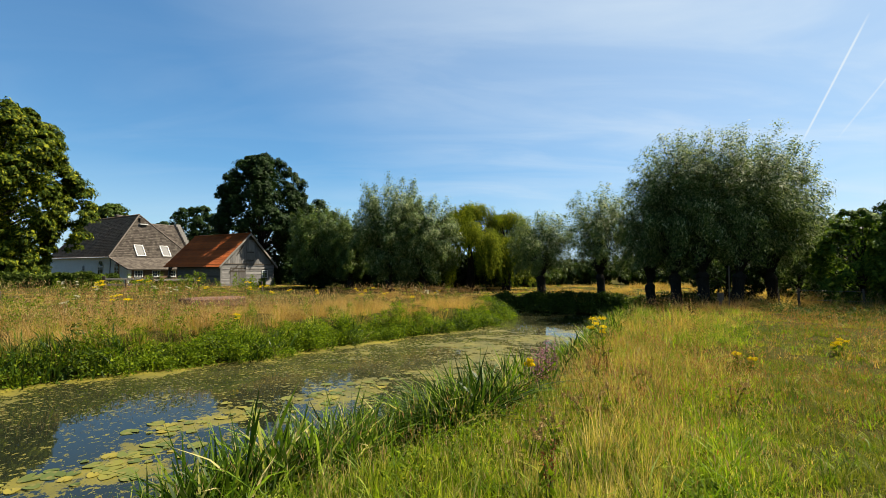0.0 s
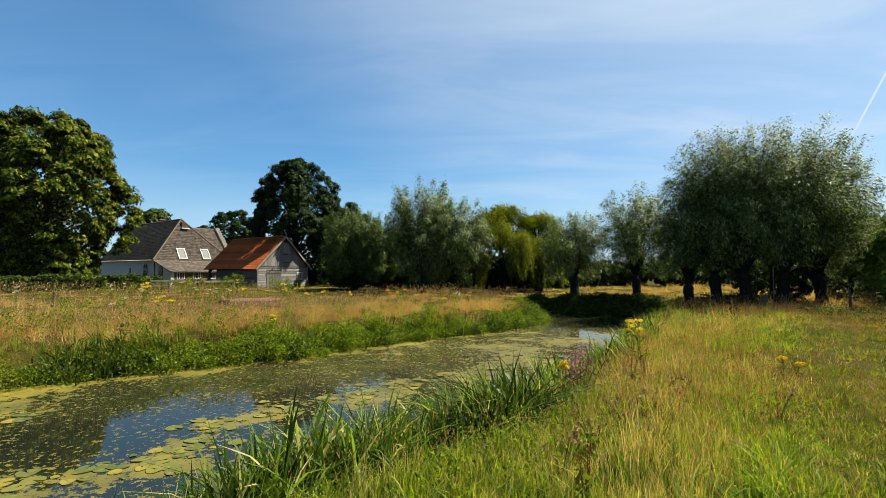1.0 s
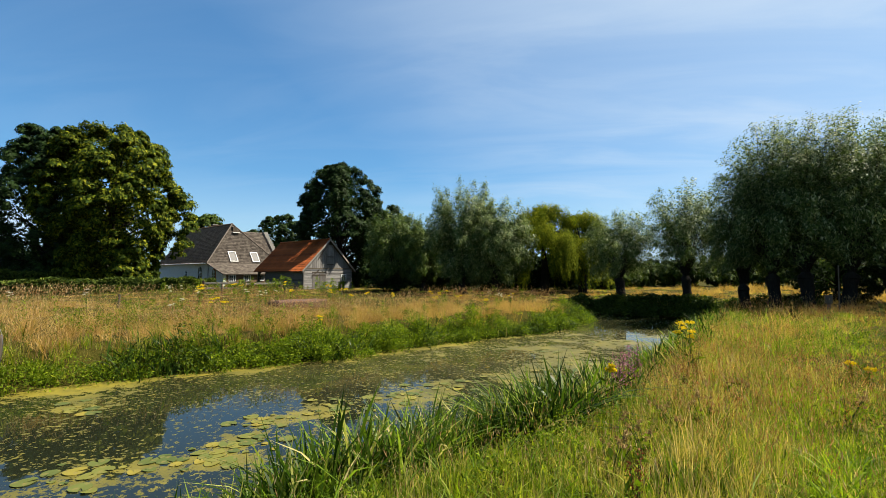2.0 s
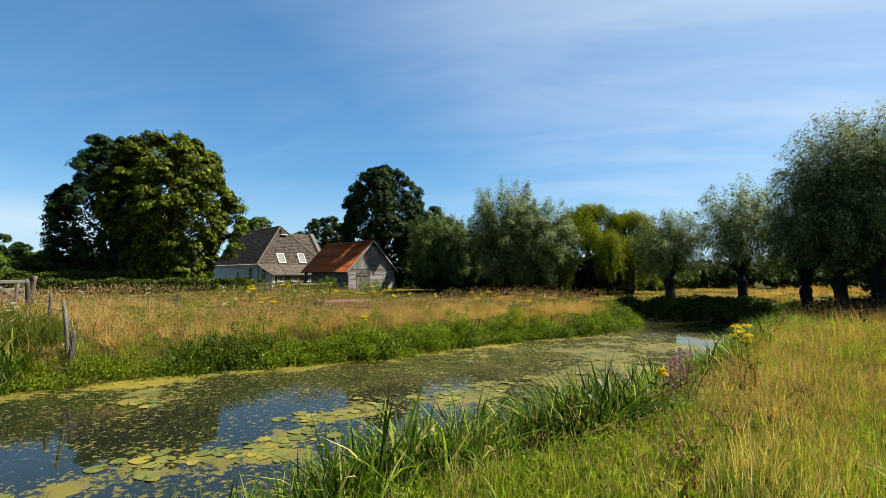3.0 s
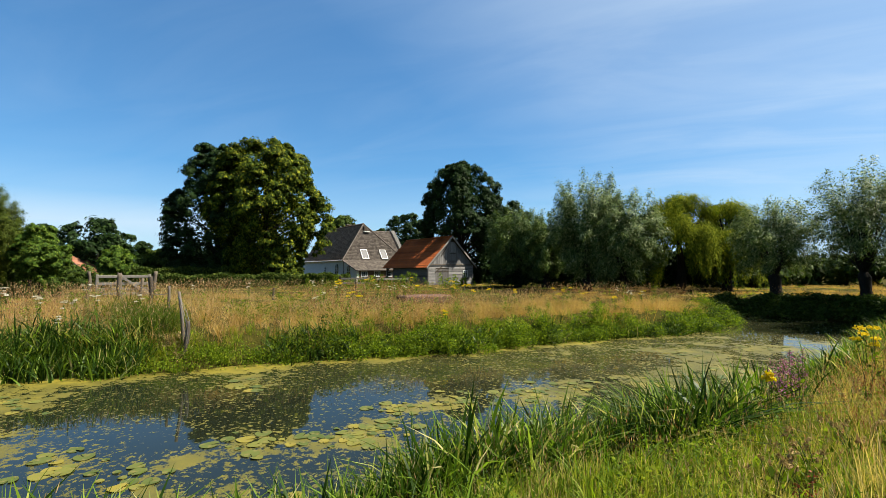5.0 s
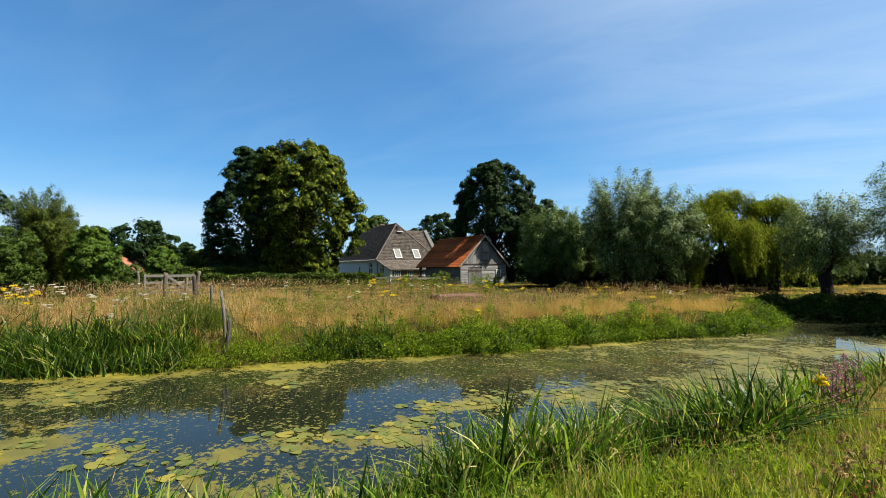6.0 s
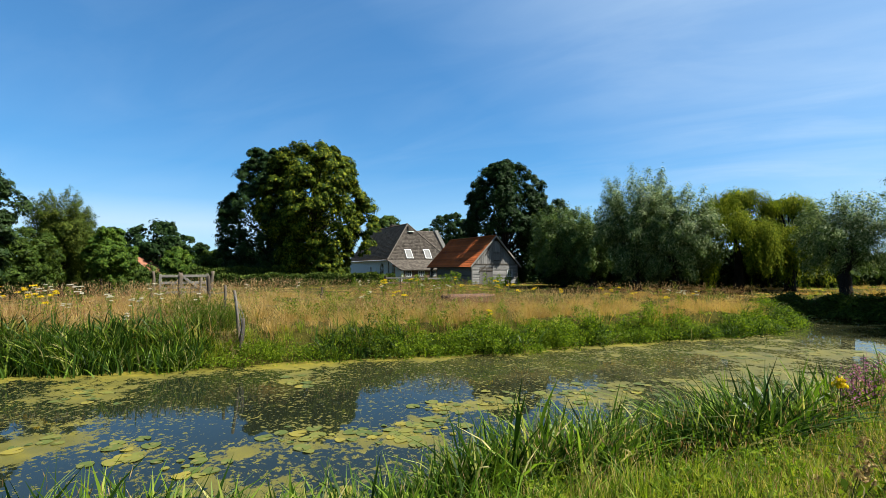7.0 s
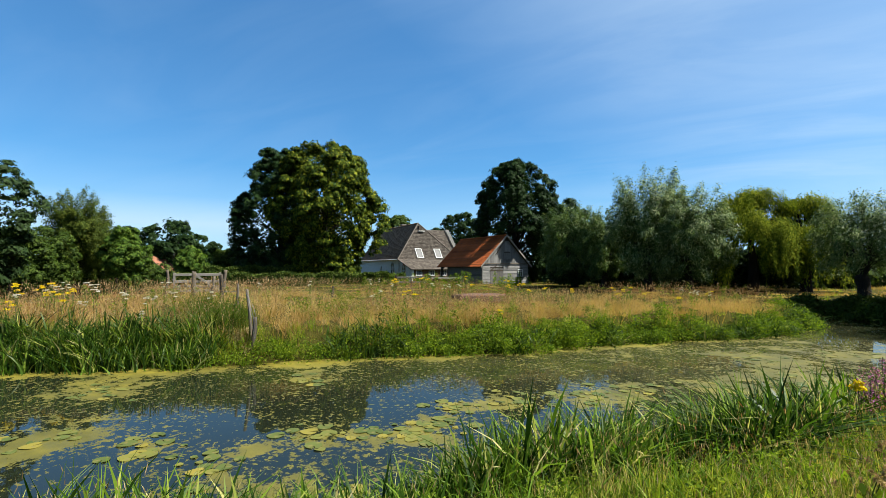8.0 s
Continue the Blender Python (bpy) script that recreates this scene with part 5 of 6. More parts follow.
def tiles(o, e1, e2, rows, width, lift, trim=None, rng=None, gap=0.01):
    """Courses of small overlapping tiles on a slope: o the lower corner, e1 along the eave, e2 up the slope. trim(v) gives the
    stretch of e1 (from, to) that is covered at height v."""
    o, e1, e2 = (np.array(q, float) for q in (o, e1, e2))
    n = np.cross(e1, e2)
    n /= np.linalg.norm(n)
    if n[2] < 0:
        n = -n
    L = np.linalg.norm(e1)
    vs, fs, c = [], [], 0
    for r in range(rows):
        v0, v1 = r / rows, (r + 1.25) / rows
        a0, a1 = trim(v0) if trim else (0.0, 1.0)
        count = max(1, int(round((a1 - a0) * L / width)))
        off = 0.5 * (r % 2) / count
        for i in range(count):
            p, q = a0 + (a1 - a0) * max(0, i / count - off * 0), a0 + (a1 - a0) * (i + 1) / count
            g = gap / L
            j = rng.normal(0, lift * 0.25) if rng is not None else 0
            lo = n * (lift + j)
            hi = n * 0.006
            vv = min(v1, 1.0)
            b0, b1 = trim(vv) if trim else (0.0, 1.0)
            pu, qu = min(max(p, b0), b1), max(min(q, b1), b0)
            vs += [o + e1 * (p + g) + e2 * v0 + lo, o + e1 * (q - g) + e2 * v0 + lo, o + e1 * qu + e2 * vv + hi, o + e1 * pu + e2 * vv + hi,
                   o + e1 * (p + g) + e2 * v0, o + e1 * (q - g) + e2 * v0]
            fs += [(c, c + 1, c + 2, c + 3), (c + 4, c + 5, c + 1, c)]
            c += 6
    return np.array(vs), np.array(fs)


def window(parent, x, z, w, h, y, bars=(2, 2), frame_mat=PAINT, glass=GLASS, name="window", depth=0.06):
    """A framed window in a wall that faces -y of its house."""
    bm = bmesh.new()
    t = 0.07
    for q in ((x - w / 2, z, x - w / 2 + t, z + h), (x + w / 2 - t, z, x + w / 2, z + h), (x - w / 2 + t, z, x + w / 2 - t, z + t), (x - w / 2 + t, z + h - t, x + w / 2 - t, z + h)):
        box(bm, q[0], y - depth, q[1], q[2], y + 0.02, q[3])
    for i in range(1, bars[0]):
        k = x - w / 2 + w * i / bars[0]
        box(bm, k - 0.02, y - depth * 0.7, z + t, k + 0.02, y + 0.01, z + h - t)
    for i in range(1, bars[1]):
        k = z + h * i / bars[1]
        box(bm, x - w / 2 + t, y - depth * 0.6, k - 0.02, x + w / 2 - t, y + 0.008, k + 0.02)
    frame_ = part(name, bm, frame_mat, parent, "white painted window frame")
    part("pane", boxed(x - w / 2 + t, y - 0.012, z + t, x + w / 2 - t, y - 0.004, z + h - t), glass, frame_)
    return frame_


def arched(y0, width, z0, z1, x_out, x_in, steps=10):
    """An arched opening's filled shape in a wall that faces -x."""
    bm = bmesh.new()
    pts = [(y0 - width / 2, z0), (y0 + width / 2, z0)]
    spring = z1 - width / 2
    for i in range(steps + 1):
        a = math.pi * i / steps
        pts.append((y0 + width / 2 * math.cos(a), spring + width / 2 * math.sin(a)))
    out = [bm.verts.new((x_out, p, q)) for p, q in pts]
    inn = [bm.verts.new((x_in, p, q)) for p, q in pts]
    bm.faces.new(out[::-1])
    bm.faces.new(inn)
    for i in range(len(pts)):
        j = (i + 1) % len(pts)
        bm.faces.new((out[i], out[j], inn[j], inn[i]))
    bmesh.ops.recalc_face_normals(bm, faces=bm.faces)
    return bm


def build_barn():
    rng = np.random.default_rng(3)
    W, D, E, R = 6.2, 9.6, 2.36, 5.5
    b = thing("barn", (-21.98, 47.13, -0.12), 58, "small weathered grey timber barn with an orange pantile roof", "barn")
    wall_front = boxed(0.06, 0.06, 0, W - 0.06, 0.16, E)
    vs = [wall_front.verts.new(p) for p in ((0.06, 0.06, E), (W - 0.06, 0.06, E), (W / 2, 0.06, R - 0.12), (0.06, 0.16, E), (W - 0.06, 0.16, E), (W / 2, 0.16, R - 0.12))]
    wall_front.faces.new((vs[0], vs[1], vs[2]))
    wall_front.faces.new((vs[5], vs[4], vs[3]))
    for i, j in ((0, 2), (2, 1)):
        wall_front.faces.new((vs[j], vs[i], vs[i + 3], vs[j + 3]))
    part("front_wall", wall_front, DARKWOOD, b)
    part("side_wall", boxed(0.06, 0.16, 0, 0.16, 7.9, E), DARKWOOD, b)
    part("side_wall", boxed(W - 0.16, 0.16, 0, W - 0.06, D, E), DARKWOOD, b)
    part("back_wall", boxed(0.16, 7.8, 0, W - 0.16, 7.9, E), DARKWOOD, b)
    # weatherboards of the front, cut round the doors and the window
    rows = 13
    for i in range(rows):
        z0, z1 = E * i / rows, E * (i + 1) / rows - 0.012
        cuts = [(0.0, W)]
        for a, c, lo, hi in ((1.02, 2.83, 0, 1.86), (4.77, 5.52, 0.85, 1.72)):
            if z1 > lo and z0 < hi:
                cuts = [s for (p, q) in cuts for s in ((p, min(q, a)), (max(p, c), q)) if s[1] - s[0] > 0.05]
        for p, q in cuts:
            bm = bmesh.new()
            j = rng.normal(0, 0.008)
            vs = box(bm, p, 0.015 + j, z0 - 0.015, q, 0.058, z1, 0.0)
            for v in vs:
                if v.co.z > z0 + 0.05:
                    v.co.y += 0.03 if v.co.y < 0.04 else 0
                v.co.z += rng.normal(0, 0.004)
            part("weatherboard", bm, BOARD, b)
    rows = 12
    for i in range(rows):
        z0, z1 = E * i / rows, E * (i + 1) / rows - 0.012
        bm = bmesh.new()
        vs = box(bm, 0.015, 0.0, z0 - 0.015, 0.058, 7.9, z1)
        for v in vs:
            if v.co.z > z0 + 0.05 and v.co.x < 0.05:
                v.co.x += 0.03
        part("weatherboard", bm, BOARD_SHADED, b, "weathered side board, darker brown for the wall's shade")
    # upright boards of the gable
    n = 24
    for i in range(n):
        x0, x1 = W * i / n + 0.008, W * (i + 1) / n - 0.008
        top = lambda x: E + (R - 0.16 - E) * (1 - abs(x - W / 2) / (W / 2))
        if x0 > 2.86 and x1 < 3.8:
            continue
        if min(top(x0), top(x1)) < E + 0.06:
            continue
        bm = bmesh.new()
        j = rng.normal(0, 0.008)
        v = [bm.verts.new(p) for p in ((x0, 0.018 + j, E), (x1, 0.018 + j, E), (x1, 0.018 + j, top(x1)), (x0, 0.018 + j, top(x0)), (x0, 0.057, E), (x1, 0.057, E), (x1, 0.057, top(x1)), (x0, 0.057, top(x0)))]
        for q in ((0, 1, 2, 3), (5, 4, 7, 6), (1, 5, 6, 2), (4, 0, 3, 7), (3, 2, 6, 7), (4, 5, 1, 0)):
            bm.faces.new([v[k] for k in q])
        part("gable_board", bm, BOARD_TALL, b)
    part("gable_board", boxed(2.86, 0.018, E, 3.8, 0.057, 2.6), BOARD_TALL, b)
    part("gable_board", boxed(2.86, 0.018, 3.74, 3.8, 0.057, 4.9), BOARD_TALL, b)
    part("sill_board", boxed(0, -0.02, E - 0.05, W, 0.012, E + 0.03), TIMBER, b)
    hatch = part("loft_hatch", boxed(2.9, 0.0, 2.62, 3.76, 0.05, 3.72, 0.01), BOARD_TALL, b, "grey boarded loft hatch")
    part("batten", boxed(2.92, -0.03, 3.55, 3.74, 0.0, 3.64), DARKWOOD, hatch)
    part("batten", boxed(2.92, -0.03, 2.72, 3.74, 0.0, 2.8), DARKWOOD, hatch)
    for k in range(2):
        x0 = 1.05 + 0.88 * k
        door = part("door", boxed(x0, 0.0, 0.02, x0 + 0.86, 0.05, 1.84, 0.01), DOOR_GREY, b, "weathered dark grey plank barn door")
        for m in range(1, 5):
            part("plank_gap", boxed(x0 + 0.172 * m - 0.008, -0.003, 0.03, x0 + 0.172 * m + 0.008, 0.0, 1.83), DARKWOOD, door)
        part("door_brace", boxed(x0 + 0.04, -0.03, 1.55, x0 + 0.82, -0.003, 1.66), DARKWOOD, door)
    bm = bmesh.new()
    beam(bm, (0.95, -0.03, 1.5), (1.9, -0.03, 2.2), 0.05, 0.09)
    part("prop", bm, DARKWOOD, b, "dark slanting timber prop")
    bm = bmesh.new()
    beam(bm, (1.75, -0.03, 3.3), (2.5, -0.03, 4.3), 0.05, 0.08)
    part("prop", bm, DARKWOOD, b, "dark slanting timber prop")
    window(b, 5.15, 0.9, 0.7, 0.82, 0.03, (2, 3))
    # roof: two slopes of pantiles, pale bargeboards
    oh = 0.35
    slope = (R - E) / (W / 2)
    for side in (0, 1):
        x_e = -oh if side == 0 else W + oh
        z_e = E - oh * slope
        p = [(x_e, -0.25, z_e), (x_e, D + 0.3, z_e), (W / 2, D + 0.3, R), (W / 2, -0.25, R)]
        bm = bmesh.new()
        slab(bm, p if side == 1 else p[::-1], 0.06)
        bmesh.ops.recalc_face_normals(bm, faces=bm.faces)
        part("roof_deck", bm, DARKWOOD, b)
        o = np.array((x_e, -0.25, z_e))
        e1, e2 = np.array((0, D + 0.55, 0)), np.array((W / 2 - x_e, 0, R - z_e))
        nu, rows = 260, 14
        nrm = np.cross(e1, e2)
        nrm /= np.linalg.norm(nrm)
        nrm = nrm if nrm[2] > 0 else -nrm
        vs, fs = [], []
        for r in range(rows):
            base = len(vs)
            for i in range(nu + 1):
                wave = 0.022 * math.sin(i * math.pi * 2 / 6)
                jit = rng.normal(0, 0.004)
                vs.append(o + e1 * i / nu + e2 * (r / rows) + nrm * (0.045 + wave + jit))
                vs.append(o + e1 * i / nu + e2 * min(1.0, (r + 1.1) / rows) + nrm * (0.012 + wave + jit))
            fs += [(base + 2 * i, base + 2 * i + 2, base + 2 * i + 3, base + 2 * i + 1) for i in range(nu)]
        arrays("roof_covering", np.array(vs), np.array(fs), PANTILE, b, "orange clay pantiles, mossy in places")["kind"] = "stuff"
    v, f = tube([(W / 2, y, R + 0.03) for y in np.linspace(-0.25, D + 0.3, 24)], [0.11] * 24, 8, rng, 0.05)
    arrays("ridge_tiles", v, f, PANTILE, b)
    for side in (0, 1):
        x_e = -oh - 0.02 if side == 0 else W + oh + 0.02
        bm = bmesh.new()
        z_e = E - oh * slope
        pts = [(x_e, -0.30, z_e - 0.12), (x_e, -0.30, z_e + 0.1), (W / 2, -0.30, R + 0.12), (W / 2, -0.30, R - 0.12)]
        slab(bm, pts, 0.05 if side == 0 else -0.05)
        bmesh.ops.recalc_face_normals(bm, faces=bm.faces)
        part("bargeboard", bm, PALE_TIMBER, b, "pale grey bargeboard")
    for y in (9.5,):
        part("corner_post", boxed(0.02, y - 0.1, 0, 0.2, y + 0.1, E), DARKWOOD, b)
    bm = bmesh.new()
    beam(bm, (0.1, 9.4, 1.6), (0.1, 8.7, 2.25), 0.1, 0.1)
    part("knee_brace", bm, DARKWOOD, b)
    for x in (0.0, W):
        part("corner_board", boxed(x - 0.06, -0.03, 0, x + 0.06, 0.0145, E), BOARD_TALL, b)
    return b


def build_house():
    rng = np.random.default_rng(4)
    h = thing("farmhouse", (-41.13, 59.09, -0.1), 57, "whitewashed old farmhouse under a large dark hipped roof", "house")
    W, D, E, R, A, F, FZ = 10.0, 19.5, 3.6, 9.2, 4.44, -4.52, 1.8
    # walls; the left one carries the sloping verge of the front lean-to
    bm = bmesh.new()
    prof = [(F + 0.15, 0), (D, 0), (D, E - 0.12), (0.5, E - 0.12), (0.0, E - 0.55), (F + 0.15, FZ - 0.2)]
    a = [bm.verts.new((0.0, p, q)) for p, q in prof]
    c = [bm.verts.new((0.35, p, q)) for p, q in prof]
    bm.faces.new(a)
    bm.faces.new(c[::-1])
    for i in range(len(prof)):
        j = (i + 1) % len(prof)
        bm.faces.new((a[j], a[i], c[i], c[j]))
    bmesh.ops.recalc_face_normals(bm, faces=bm.faces)
    part("side_wall", bm, LIME, h, "lime-washed side wall")
    part("side_wall", boxed(W - 0.35, F + 0.15, 0, W, D, FZ - 0.1), LIME, h)
    part("front_wall", boxed(0.35, F + 0.15, 0, W - 0.35, F + 0.45, FZ - 0.1), BRICKS, h, "brown brick front wall")
    part("back_wall", boxed(0.35, D - 0.35, 0, W - 0.35, D, E), BRICKS, h)
    for x in (1.14, 3.16, 5.09, 7.6):
        window(h, x, 0.75, 0.95, 0.85, F + 0.13, (3, 2))
    # arched openings in the white wall
    for y, w, z0, z1, name in ((3.02, 1.3, 0.5, 2.75, "arched_door"), (8.05, 0.6, 1.45, 2.2, "arched_window"), (-1.49, 1.0, 0.7, 2.35, "arched_window")):
        op = part(name, arched(y, w + 0.24, z0, z1 + 0.12, -0.03, 0.05), PANTILE if y < 0 else PAINT, h, "brick arch surround" if y < 0 else "pale arched surround")
        part("pane", arched(y, w, z0 + 0.05, z1, -0.05, -0.032), GLASS, op)
        bm = boxed(-0.075, y - 0.03, z0, -0.052, y + 0.03, z1)
        box(bm, -0.075, y - w / 2, (z0 + z1) / 2 - 0.03, -0.052, y + w / 2, (z0 + z1) / 2 + 0.03)
        part("glazing_bar", bm, PAINT, op)
    # roof decks and their courses
    oh = 0.35
    k = (R - E) / (W / 2)
    ze = E - oh * k
    bm = bmesh.new()
    slab(bm, [(-oh, 0.0, ze), (W / 2, A, R), (W / 2, D, R), (-oh, D, ze)], 0.15)
    bmesh.ops.recalc_face_normals(bm, faces=bm.faces)
    part("roof_slope", bm, THATCH, h)
    bm = bmesh.new()
    slab(bm, [(W + oh, 0.0, ze), (W + oh, D, ze), (W / 2, D, R), (W / 2, A, R)], 0.15)
    bmesh.ops.recalc_face_normals(bm, faces=bm.faces)
    part("roof_slope", bm, THATCH, h)
    bm = bmesh.new()
    slab(bm, [(-oh, 0.0, ze), (W + oh, 0.0, ze), (W / 2, A, R)], 0.15)
    bmesh.ops.recalc_face_normals(bm, faces=bm.faces)
    part("hip_slope", bm, SHINGLE, h)
    bm = bmesh.new()
    slab(bm, [(-0.2, F - 0.2, FZ - 0.08), (W + 0.2, F - 0.2, FZ - 0.08), (W + oh, 0.0, ze), (-oh, 0.0, ze)], 0.12)
    bmesh.ops.recalc_face_normals(bm, faces=bm.faces)
    part("lean_to_roof", bm, SHINGLE, h)
    frac = A / D
    v, f = tiles((-oh, 0, ze), (0, D, 0), (W / 2 + oh, 0, R - ze), 26, 0.3, 0.03, lambda q: (frac * q, 1.0), rng)
    arrays("roof_tiles", v, f, THATCH, h, "dark weathered brown roof tiles")["kind"] = "stuff"
    v, f = tiles((-oh, 0, ze), (W + 2 * oh, 0, 0), (0, A, R - ze), 26, 0.3, 0.03, lambda q: (0.5 * q, 1 - 0.5 * q), rng)
    arrays("hip_shingles", v, f, SHINGLE, h, "grey-brown shingles of the front hip")["kind"] = "stuff"
    v, f = tiles((-0.2, F - 0.2, FZ - 0.08), (W + 0.4, 0, 0), (0, -F + 0.2, ze - FZ + 0.08), 14, 0.3, 0.03, None, rng)
    arrays("lean_to_shingles", v, f, SHINGLE, h, "grey-brown shingles of the lean-to")["kind"] = "stuff"
    ridge, rf = tube([(W / 2, y, R + 0.02) for y in np.linspace(A, D, 20)], [0.14] * 20, 8, rng, 0.05)
    arrays("ridge_tiles", ridge, rf, THATCH, h)
    for s in (-1, 1):
        q = np.linspace(0, 1, 16)[:, None]
        lo = np.array((-oh if s < 0 else W + oh, 0.0, ze + 0.03))
        v, f = tube(lo * (1 - q) + np.array((W / 2, A, R + 0.03)) * q, [0.1] * 16, 8, rng, 0.05)
        arrays("hip_tiles", v, f, SHINGLE, h)
    # two roof windows in the front hip, with pale blinds
    sl = np.array((0.0, A, R - ze))
    sl /= np.linalg.norm(sl)
    for x in (3.47, 6.7):
        m = Matrix.Translation((x, 0.12, ze + 0.12 * (R - ze) / A + 0.05)) @ Matrix(((1, 0, 0, 0), (0, sl[1], -sl[2], 0), (0, sl[2], sl[1], 0), (0, 0, 0, 1)))
        bm = bmesh.new()
        for q in ((-0.56, 0, -0.46, 1.8), (0.46, 0, 0.56, 1.8), (-0.46, 0, 0.46, 0.1), (-0.46, 1.7, 0.46, 1.8)):
            box(bm, q[0], q[1], 0, q[2], q[3], 0.12)
        bm.transform(m)
        fr = part("roof_window", bm, PAINT, h, "white roof window with a pale blind")
        bm = boxed(-0.46, 0.1, 0.02, 0.46, 1.7, 0.05)
        bm.transform(m)
        part("blind", bm, BLIND, fr)
    part("owl_hole", boxed(W / 2 - 0.28, A - 0.95, R - 1.3, W / 2 + 0.28, A - 0.3, R - 0.45, 0.03), DARKWOOD, h, "dark owl hole below the ridge")
    part("owl_ledge", boxed(W / 2 - 0.5, A - 1.5, R - 1.4, W / 2 + 0.5, A - 0.9, R - 1.28), PAINT, h)
    v, f = tube([(-oh - 0.06, y, ze - 0.04) for y in np.linspace(0.0, D, 12)], [0.07] * 12, 8)
    arrays("gutter", v, f, PAINT, h, "white gutter along the eave")
    v, f = tube([(-0.12, 0.25, ze - 0.04), (-0.08, 0.2, ze - 0.5), (-0.08, 0.2, 0.0)], [0.05] * 3, 8)
    arrays("downpipe", v, f, DARKWOOD, h)
    part("floor", boxed(0.4, F + 0.5, 0.0, W - 0.4, D - 0.4, 0.05), STONE, h)
    return h


def simple_house(name, place, turn, size, eave, ridge, roof_mat, wall_mat, label, bars=TIMBER):
    """A plain gabled building; its ridge runs along its own y, its front gable faces -y."""
    rng = np.random.default_rng(8)
    W, D = size
    h = thing(name, place, turn, label, "house")
    for y in (0.0, D - 0.3):
        bm = boxed(0, y, 0, W, y + 0.3, eave)
        pts = [(0, y, eave), (W, y, eave), (W / 2, y, ridge - 0.1)]
        a, c = [bm.verts.new(p) for p in pts], [bm.verts.new((p[0], p[1] + 0.3, p[2])) for p in pts]
        bm.faces.new(a)
        bm.faces.new(c[::-1])
        for i, j in ((1, 2), (2, 0)):
            bm.faces.new((a[j], a[i], c[i], c[j]))
        part("gable_wall", bm, wall_mat, h)
    part("side_wall", boxed(0, 0.3, 0, 0.3, D - 0.3, eave), wall_mat, h)
    part("side_wall", boxed(W - 0.3, 0.3, 0, W, D - 0.3, eave), wall_mat, h)
    k = (ridge - eave) / (W / 2)
    for s in (0, 1):
        x_e = -0.3 if s == 0 else W + 0.3
        ze = eave - 0.3 * k
        bm = bmesh.new()
        slab(bm, [(x_e, -0.2, ze), (x_e, D + 0.2, ze), (W / 2, D + 0.2, ridge), (W / 2, -0.2, ridge)], 0.1)
        bmesh.ops.recalc_face_normals(bm, faces=bm.faces)
        part("roof_slope", bm, roof_mat, h)
        v, f = tiles((x_e, -0.2, ze), (0, D + 0.4, 0), (W / 2 - x_e, 0, ridge - ze), 16, 0.35, 0.03, None, rng)
        arrays("roof_tiles", v, f, roof_mat, h)["kind"] = "stuff"
        bm = bmesh.new()
        slab(bm, [(x_e, -0.25, ze - 0.1), (x_e, -0.25, ze + 0.12), (W / 2, -0.25, ridge + 0.12), (W / 2, -0.25, ridge - 0.1)], 0.06)
        bmesh.ops.recalc_face_normals(bm, faces=bm.faces)
        part("bargeboard", bm, bars, h)
    return h


build_barn()
build_house()
annex = simple_house("stone_annex", (-47.8, 69.3, -0.1), -33, (7.0, 7.0), 4.8, 8.4, SHINGLE, STONE, "grey-roofed wing with a crow-stepped gable behind the farmhouse", STONE)
# crow steps on the wing's gable
for s in (0, 1):
    for i in range(9):
        q = i / 9
        x = (3.5 * q if s == 0 else 7.0 - 3.5 * q)
        z = 4.8 + 3.6 * q
        x0, x1 = (x - 0.1, x + 0.42) if s == 0 else (x - 0.42, x + 0.1)
        part("crow_step", boxed(x0, 7.0 - 0.4, z, x1, 7.25, z + 0.6), STONE, annex, "pale stepped gable coping")
wing = simple_house("tiled_wing", (-55.6, 76.2, -0.1), 57, (8.0, 8.0), 5.0, 10.3, PANTILE, LIME, "whitewashed wing with an orange tiled roof")
ch = part("chimney", boxed(3.6, 2.0, 9.0, 4.4, 2.8, 10.8), BRICKS, wing, "square brick chimney")
part("chimney_cap", boxed(3.5, 1.9, 10.8, 4.5, 2.9, 10.92), STONE, ch)
simple_house("cottage", (-64.01, 32.44, -0.1), 30, (4.6, 3.2), 1.6, 3.45, FADED_TILE, BOARD_TALL, "distant grey barn with a faded red tiled roof")

# ---------------------------------------------------------------- fences, gate and loose things


def ground_z(x, y):
    return float(land(x, y)[0][0])


def post(name, x, y, top, girth, label, lean=(0, 0), material=TIMBER, seed=0, group="fence posts"):
    """A split oak post, roughly square, tapering and worn at the top."""
    rng = np.random.default_rng(seed)
    z0 = ground_z(x, y)
    ob_root = thing(name, (x, y, z0 - 0.15), 0 if lean[0] < -0.1 else rng.uniform(0, 60), label, "post", group)
    q = np.linspace(0, 1, 10)
    h = top - z0 + 0.15
    bend = girth * 0.22 * np.sin(q * rng.uniform(3, 5) + rng.uniform(0, 6))
    pts = np.stack([lean[0] * q * h + bend, lean[1] * q * h + bend * 0.5, q * h], 1)
    side = np.tile(np.repeat(rng.uniform(0.78, 1.15, 4), 2), (10, 1))
    v, f = tube(pts, girth * (0.5 - 0.08 * q), 8, rng, 0.05)
    v = (v.reshape(10, 8, 3) - pts[:, None]) * side[..., None] + pts[:, None]
    v[-1, :, 2] += rng.uniform(-0.35, 0.25, 8) * girth
    v = v.reshape(-1, 3)
    cap = np.array([[len(v) - 8 + i for i in (0, 1, 2, 3)], [len(v) - 8 + i for i in (0, 3, 4, 7)], [len(v) - 8 + i for i in (4, 5, 6, 7)]])
    arrays("shaft", v, np.concatenate([f, cap]), material, ob_root)
    return ob_root


